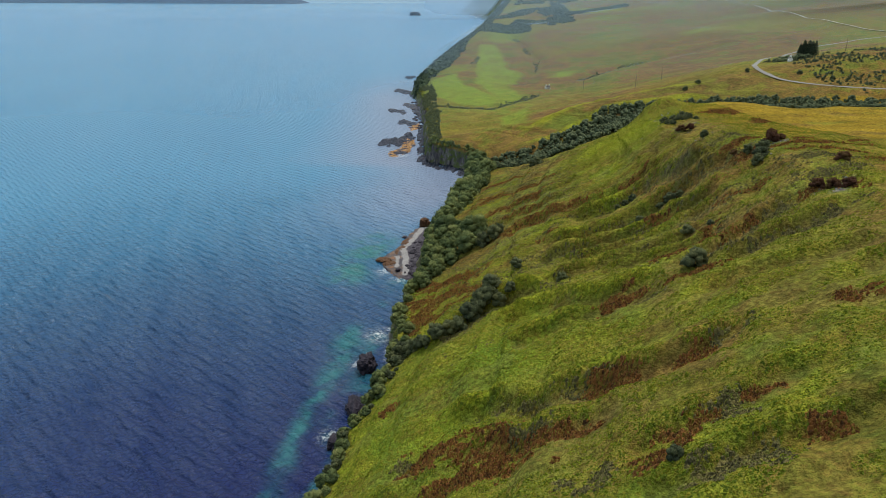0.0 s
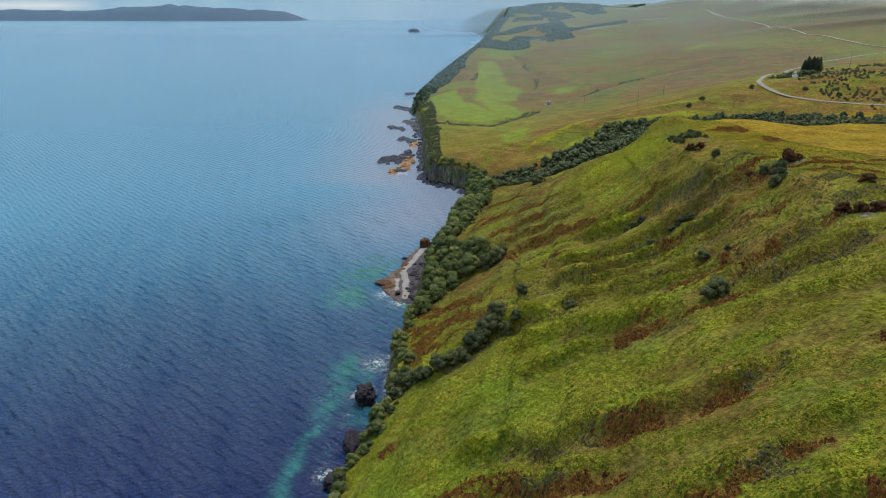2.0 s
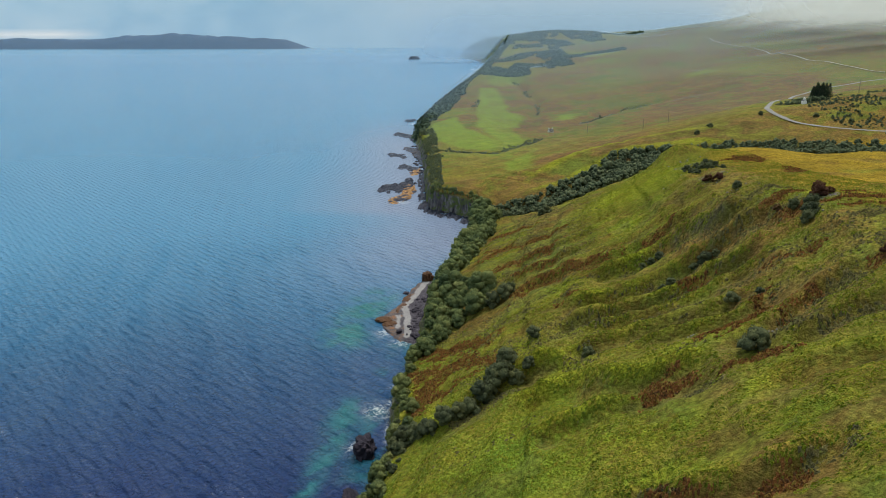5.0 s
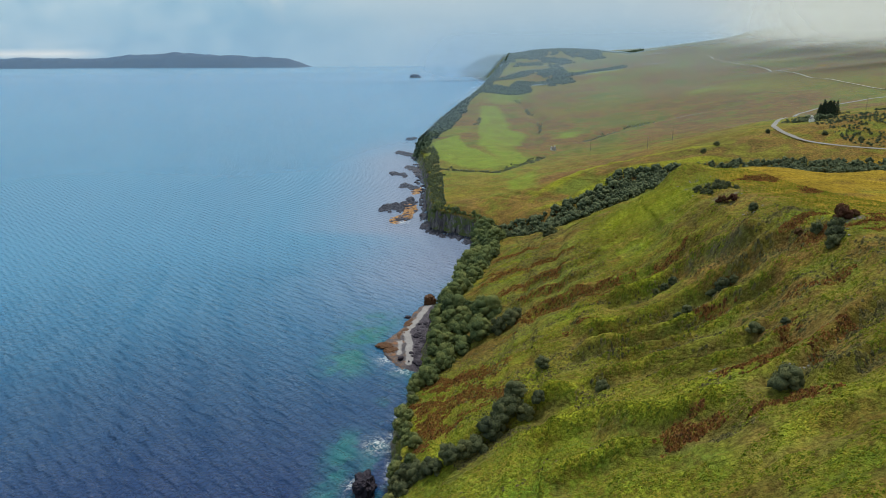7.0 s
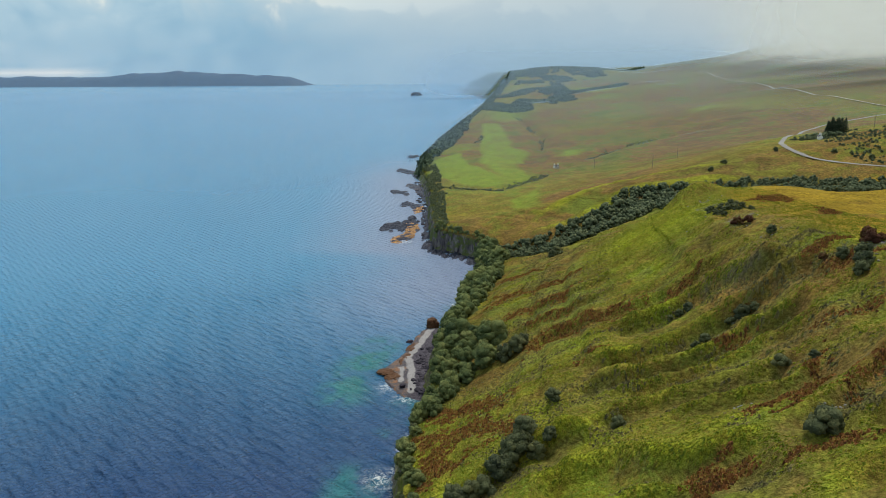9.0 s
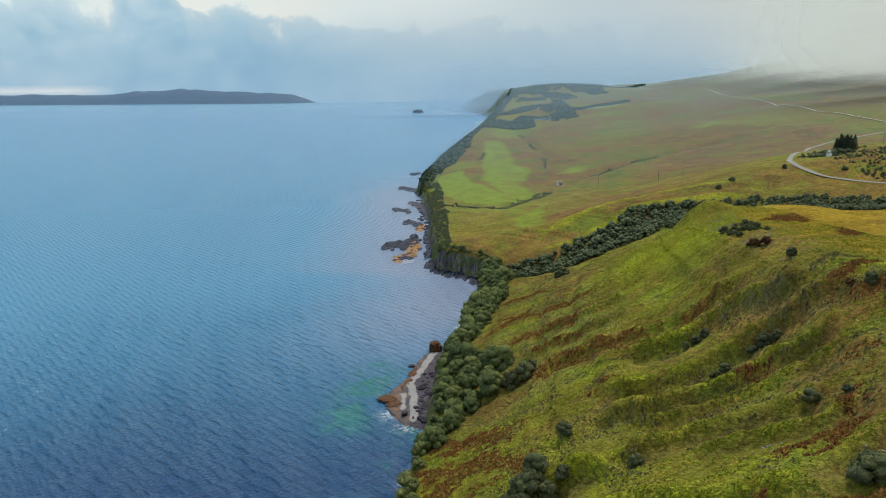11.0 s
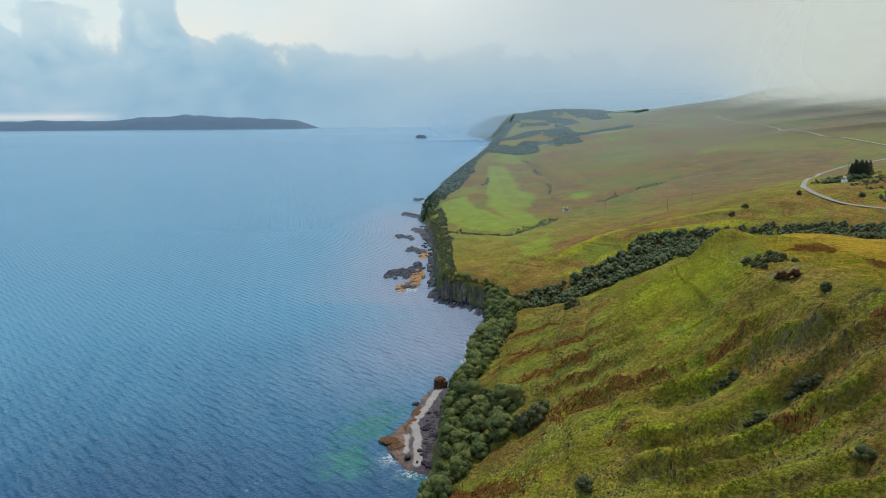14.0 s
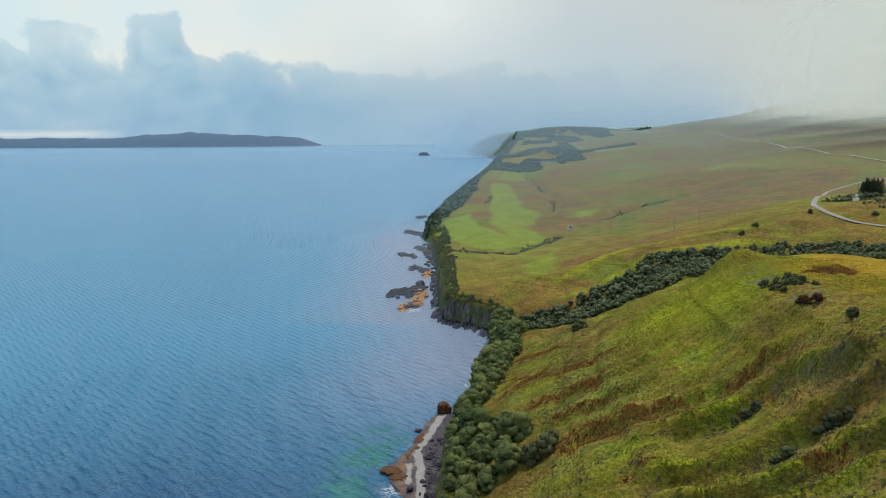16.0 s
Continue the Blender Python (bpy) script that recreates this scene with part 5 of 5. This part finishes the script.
def stones():
    """Pale stones that lie about under the knoll and on the upper slope."""
    rng = np.random.default_rng(23)
    kinds = []
    for k in range(3):
        b = rock("stone", 140 + k, (1.0, 0.8, 0.7), (0, 0, 0), STONE, "pale lichen-grey stone in the grass", "stone", sub=2)
        b["group"] = "stones on the slope"
        kinds.append(b)
    for cx, cy, r, n in ((91, 268, 4, 12), (80, 232, 4, 10), (79, 212, 4, 8), (55.1, 122.9, 1.6, 7), (48.5, 138.2, 1.2, 4), (79, 157, 3, 10), (79, 127, 4, 12), (78.5, 193, 3, 6), (59, 168.5, 1.5, 3)):
        for _ in range(n):
            x, y = cx + rng.normal() * r * 0.6, cy + rng.normal() * r * 0.6
            ob = copy_thing(kinds[int(rng.integers(3))], pose(x, y, ground_z(x, y) + 0.05, 0, 0, rng.uniform(0, 360)))
            s = rng.uniform(0.2, 0.7)
            ob.scale = (s, s, s)
    for k in kinds:
        bpy.data.objects.remove(k)


stones()
rock("islet", 26, (44, 28, 36), (-112, 2700, 0), ROCK, "small dark steep islet far offshore", "islet")


def beach():
    """The spit of sand, weed and shingle under the cliff."""
    us, vs = np.linspace(0, 1, 90), np.linspace(0, 1, 130)
    u, v = np.meshgrid(us, vs)
    y = 216 + v * 62
    outer = np.interp(y, [216, 224, 230, 237, 250, 262, 272, 278], [-13, -19, -23, -24.5, -18.5, -15.5, -12, -9])
    inner = coast(y) + 1.5
    x = inner + (outer - inner - 1.5) * u + (fbm(y / 3.0, u * 4, 101, 3) - 0.5) * 2.5 * u
    n = (fbm(y / 9.0, u * 3, 107, 3) - 0.5) * 0.4
    strip, _ = along([(-14, 222), (-14.4, 235), (-16.4, 247), (-13.2, 256), (-10.2, 268), (-7, 279)], x, y)
    spill, _ = along([(-17.6, 229), (-18.2, 239)], x, y)
    ragged = (fbm(x / 1.3, y / 2.6, 109, 3) - 0.5) * 1.5
    sand = np.maximum(smooth(1.5, 0.9, strip + ragged), smooth(1.1, 0.6, spill + ragged))
    bed = np.interp(y, [222, 235, 247, 256, 268, 279], [-14, -14.4, -16.4, -13.2, -10.2, -7])
    weed = smooth(0.6, -0.4, x - bed)
    z = 1.1 * (1 - u) + 0.35 + (fbm(x / 2.2, y / 4.5, 103, 4) - 0.5) * 1.0
    ends = smooth(0, 0.08, v) * smooth(1, 0.93, v) * smooth(1, 0.86, u)
    ob = grid_mesh("beach", x, y, z * ends - 0.5 * (1 - ends), SAND, dict(sand=sand, weed=weed))
    tagged(ob, "spit of pale sand, weed and dark shingle", "beach", kind="structure")
    rng = np.random.default_rng(17)
    ledge = [(-23, 236, 6, 4, 2.0), (-20.5, 232, 5, 5, 1.8), (-17.5, 246, 3.4, 9, 1.6), (-15.4, 256, 3, 8, 1.4)]
    for k, (bx, by, l, w, h) in enumerate(ledge):
        rock("shore_ledge", 110 + k, (l, w, h), (bx, by, 0.3), KELP, "rust-brown weed-covered ledge at the water's edge", turn=-15)
    kinds = []
    for k in range(4):
        b = rock("boulder", 120 + k, (1.5, 1.2, 1.0), (0, 0, 0), ROCK, "dark boulder under the cliff", sub=2)
        b["group"] = "boulders under the cliff"
        kinds.append(b)
    for _ in range(150):
        by = rng.uniform(220, 262)
        bx = float(coast(np.array([by]))[0]) - abs(rng.normal(0, 1.9)) + 0.5
        ob = copy_thing(kinds[int(rng.integers(4))], pose(bx, by, 1.1, 0, 0, rng.uniform(0, 360)))
        s = rng.uniform(0.5, 1.5)
        ob.scale = (s, s, s)
    for _ in range(70):
        by = rng.uniform(385, 620)
        bx = float(coast(np.array([by]))[0]) - abs(rng.normal(0, 2.6)) + 0.5
        ob = copy_thing(kinds[int(rng.integers(4))], pose(bx, by, 0.1, 0, 0, rng.uniform(0, 360)))
        s = rng.uniform(1.0, 3.0)
        ob.scale = (s, s, s)
    for k in kinds:
        bpy.data.objects.remove(k)


beach()


# ---- roads, houses, poles ----
def road(name, line, wide, mat, label, lift=0.12, steps=160, skirt=0.18):
    p = np.array(line, float)
    run = np.r_[0, np.cumsum(np.hypot(*np.diff(p, axis=0).T))]
    s = np.linspace(0, run[-1], steps)
    cx, cy = np.interp(s, run, p[:, 0]), np.interp(s, run, p[:, 1])
    for _ in range(14):
        cx[1:-1], cy[1:-1] = cx[1:-1] * 0.5 + (cx[:-2] + cx[2:]) * 0.25, cy[1:-1] * 0.5 + (cy[:-2] + cy[2:]) * 0.25
    tx, ty = np.gradient(cx), np.gradient(cy)
    n = np.hypot(tx, ty)
    w = np.linspace(-0.5, 0.5, 7)[None]
    x, y = cx[:, None] - ty[:, None] / n[:, None] * w * wide, cy[:, None] + tx[:, None] / n[:, None] * w * wide
    z = height(cx, cy)
    for _ in range(6):
        z[1:-1] = z[1:-1] * 0.5 + (z[:-2] + z[2:]) * 0.25
    z = np.maximum(z[:, None] + lift, height(x, y) + lift * 0.6) + 0.05 - skirt * (np.abs(w) > 0.45)
    ob = grid_mesh(name, x, y, z, mat)
    return tagged(ob, label, "road", kind="structure")


road("road", ROAD, 2.9, ASPHALT,
     "grey asphalt road bending round the hillside", 0.16)
road("far_road", [(470, 560), (425, 680), (424, 745), (440, 830), (462, 905), (492, 1010), (504, 1090), (532, 1240), (563, 1388), (598, 1550), (631, 1710)], 2.8, VERGE,
     "pale road along the far hillside", 0.5, 300, 0.0)


def cottage(x, y, turn, long, deep, walls, label):
    root = tagged(new("cottage"), label, "house")
    root.matrix_world = pose(x, y, ground_z(x, y) - 0.3, 0, 0, turn)
    bm = bmesh.new()
    box(bm, -long / 2, long / 2, -deep / 2, deep / 2, 0, walls)
    for sx in (-long / 2, long / 2):
        a = [bm.verts.new((sx + e, yy, zz)) for e in (-0.01, 0.01) for yy, zz in ((-deep / 2, walls), (deep / 2, walls), (0, walls + deep * 0.42))]
        bm.faces.new(a[:3]), bm.faces.new(a[3:])
    part("wall", bm, WHITEWASH, root)
    for side in (-1, 1):
        bm = bmesh.new()
        v = box(bm, -long / 2 - 0.2, long / 2 + 0.2, -0.06, deep * 0.66, 0, 0.14)
        bmesh.ops.rotate(bm, verts=v, cent=(0, 0, 0), matrix=Matrix.Rotation(radians(-40), 3, "X"))
        bmesh.ops.translate(bm, verts=v, vec=(0, 0, walls + deep * 0.42))
        if side < 0:
            bmesh.ops.rotate(bm, verts=v, cent=(0, 0, 0), matrix=Matrix.Rotation(math.pi, 3, "Z"))
        part("roof", bm, SLATE, root)
    for sx in (-long / 2 + 0.4, long / 2 - 0.4):
        bm = bmesh.new()
        box(bm, sx - 0.35, sx + 0.35, -0.35, 0.35, walls + deep * 0.3, walls + deep * 0.42 + 1.0)
        part("chimney", bm, WHITEWASH, root)
    for sx in (-long * 0.28, long * 0.28):
        bm = bmesh.new()
        box(bm, sx - 0.45, sx + 0.45, -deep / 2 - 0.03, -deep / 2 + 0.05, walls * 0.4, walls * 0.85)
        part("window", bm, GLASS_DARK, root)
    bm = bmesh.new()
    box(bm, -0.45, 0.45, -deep / 2 - 0.04, -deep / 2 + 0.05, 0.3, walls * 0.85)
    part("door", bm, WOOD, root)


cottage(212, 412, 75, 3.0, 2.4, 1.8, "small white cottage among trees by the road")
cottage(94, 599, 20, 4.0, 3.0, 1.6, "small pale croft house on the moor")


def pole(x, y, tall):
    root = tagged(new("utility_pole"), "grey timber utility pole beside the road", "pole", "utility poles")
    root.matrix_world = pose(x, y, ground_z(x, y) - 0.3, 0, 0, 25)
    bm = bmesh.new()
    limb(bm, (0, 0, 0), (0, 0, tall), 0.15, 0.11, 8)
    part("post", bm, WOOD, root)
    bm = bmesh.new()
    box(bm, -0.8, 0.8, -0.06, 0.06, tall - 0.5, tall - 0.36)
    part("crossarm", bm, WOOD, root)


for px_, py_ in ((270, 455), (277, 425), (250, 472), (264, 482), (136, 470), (118, 560), (170, 520)):
    pole(px_, py_, 8.5)


# ---- the far side of the sound ----
def island():
    """A long low island, its distance haze put into the blue base colour."""
    us, vs = np.linspace(0, 1, 240), np.linspace(0, 1, 24)
    u, v = np.meshgrid(us, vs)
    x = -4300 + u * 3360
    crest = np.interp(u, [0, 0.2, 0.4, 0.53, 0.62, 0.72, 0.8, 0.88, 0.95, 1], [60, 62, 66, 60, 84, 98, 84, 70, 52, 0])
    crest = crest * (0.86 + 0.28 * fbm(u * 42, 0 * u, 131, 4))
    y = 4560 + v * 330
    z = -3 + np.sin(np.clip(v * 1.15, 0, 1) * math.pi / 2) * (crest + 3) * (0.9 + 0.2 * fbm(x / 120, y / 90, 133, 4))
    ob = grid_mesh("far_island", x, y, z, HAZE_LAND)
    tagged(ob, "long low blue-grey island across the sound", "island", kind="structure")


# dark blue instead of moor brown: haze of distance painted in
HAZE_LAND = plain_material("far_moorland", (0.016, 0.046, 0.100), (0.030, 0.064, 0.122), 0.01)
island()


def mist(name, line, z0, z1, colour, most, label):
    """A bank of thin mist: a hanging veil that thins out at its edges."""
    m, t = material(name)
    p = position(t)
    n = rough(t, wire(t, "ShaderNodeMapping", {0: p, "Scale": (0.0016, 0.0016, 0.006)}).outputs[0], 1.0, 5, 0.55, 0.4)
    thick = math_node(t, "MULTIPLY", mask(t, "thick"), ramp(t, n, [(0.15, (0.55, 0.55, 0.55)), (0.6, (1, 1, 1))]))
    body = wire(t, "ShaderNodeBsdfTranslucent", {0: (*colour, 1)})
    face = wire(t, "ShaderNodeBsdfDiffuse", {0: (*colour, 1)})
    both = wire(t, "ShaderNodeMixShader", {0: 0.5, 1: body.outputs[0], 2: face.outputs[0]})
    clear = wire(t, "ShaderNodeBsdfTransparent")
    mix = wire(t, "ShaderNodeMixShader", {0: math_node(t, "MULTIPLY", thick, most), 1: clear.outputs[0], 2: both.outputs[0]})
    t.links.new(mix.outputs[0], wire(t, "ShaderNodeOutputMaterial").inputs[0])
    pts = np.array(line, float)
    run = np.r_[0, np.cumsum(np.hypot(*np.diff(pts, axis=0).T))]
    s, h = np.linspace(0, run[-1], 60), np.linspace(0, 1, 14)
    sx, hh = np.meshgrid(s, h)
    x, y = np.interp(sx, run, pts[:, 0]), np.interp(sx, run, pts[:, 1])
    z = z0 + (z1 - z0) * hh
    return m, x, y, z, sx / run[-1], hh


def hang(name, label, line, z0, z1, colour, most, profile):
    m, x, y, z, s, h = mist(name, line, z0, z1, colour, most, label)
    grid = grid_mesh(name, x, y, z, m, dict(thick=np.clip(profile(s, h, x, y, z), 0, 1)))
    tagged(grid, label, "mist", kind="structure")


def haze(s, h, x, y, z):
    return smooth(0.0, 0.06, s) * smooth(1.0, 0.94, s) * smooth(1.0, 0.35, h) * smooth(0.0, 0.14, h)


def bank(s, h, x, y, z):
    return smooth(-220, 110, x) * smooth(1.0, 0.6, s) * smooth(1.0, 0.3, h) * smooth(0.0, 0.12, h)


def cloud(s, h, x, y, z):
    """Cloud resting on the hill: ragged below, solid above, gone at its ends."""
    base = 117 + 30 * (fbm(x / 150, y / 150, 141, 4) - 0.5)
    return smooth(base - 12, base + 22, z) * smooth(0.02, 0.14, s) * smooth(1.0, 0.35, h)


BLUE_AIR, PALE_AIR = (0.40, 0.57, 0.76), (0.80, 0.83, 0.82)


def lying_haze():
    """A see-through blue sheet just above land and sound, added as distance haze, thicker with distance."""
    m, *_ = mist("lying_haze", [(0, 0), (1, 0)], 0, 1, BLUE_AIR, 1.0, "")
    ys = np.r_[np.arange(360, 1000, 12.0), np.arange(1000, 3560, 24.0)]
    ds = np.r_[-np.geomspace(3000, 6, 40), np.arange(0, 300, 8.0), np.geomspace(300, 3000, 60)]
    d, y = np.meshgrid(ds, ys)
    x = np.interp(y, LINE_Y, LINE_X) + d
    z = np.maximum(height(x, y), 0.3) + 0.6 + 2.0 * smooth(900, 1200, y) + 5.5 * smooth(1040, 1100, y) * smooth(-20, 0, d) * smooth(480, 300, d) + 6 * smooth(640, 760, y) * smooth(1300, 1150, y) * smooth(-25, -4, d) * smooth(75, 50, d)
    # the sheet's opacity by distance imitates the paling of far land
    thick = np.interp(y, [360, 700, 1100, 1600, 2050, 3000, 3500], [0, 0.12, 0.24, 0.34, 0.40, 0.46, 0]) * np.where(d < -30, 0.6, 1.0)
    tagged(grid_mesh("lying_haze", x, y, z, m, dict(thick=thick)), "thin blue sheet added as haze over the far land", "mist", kind="structure")


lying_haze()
# an added upright veil that pales the island behind it
hang("sea_haze", "blue veil added as haze over the sound", [(-3700, 2330), (40, 2330), (100, 2330)], -1, 280, BLUE_AIR, 0.22, haze)
# another added veil: the haze in which the farther headland fades
hang("headland_mist", "pale blue veil added as haze before the far headland", [(-260, 2420), (500, 2420), (1500, 2400)], -1, 240, BLUE_AIR, 0.88, bank)
for step in range(4):
    back = step * 230.0
    hang("hill_cloud", "low cloud resting on the hill", [(330 + 0.30 * back, 1010 + back), (760 + 0.4 * back, 950 + back), (2500 + back, 760 + back)],
         70, 430 + 20 * step, PALE_AIR, 0.74, cloud)
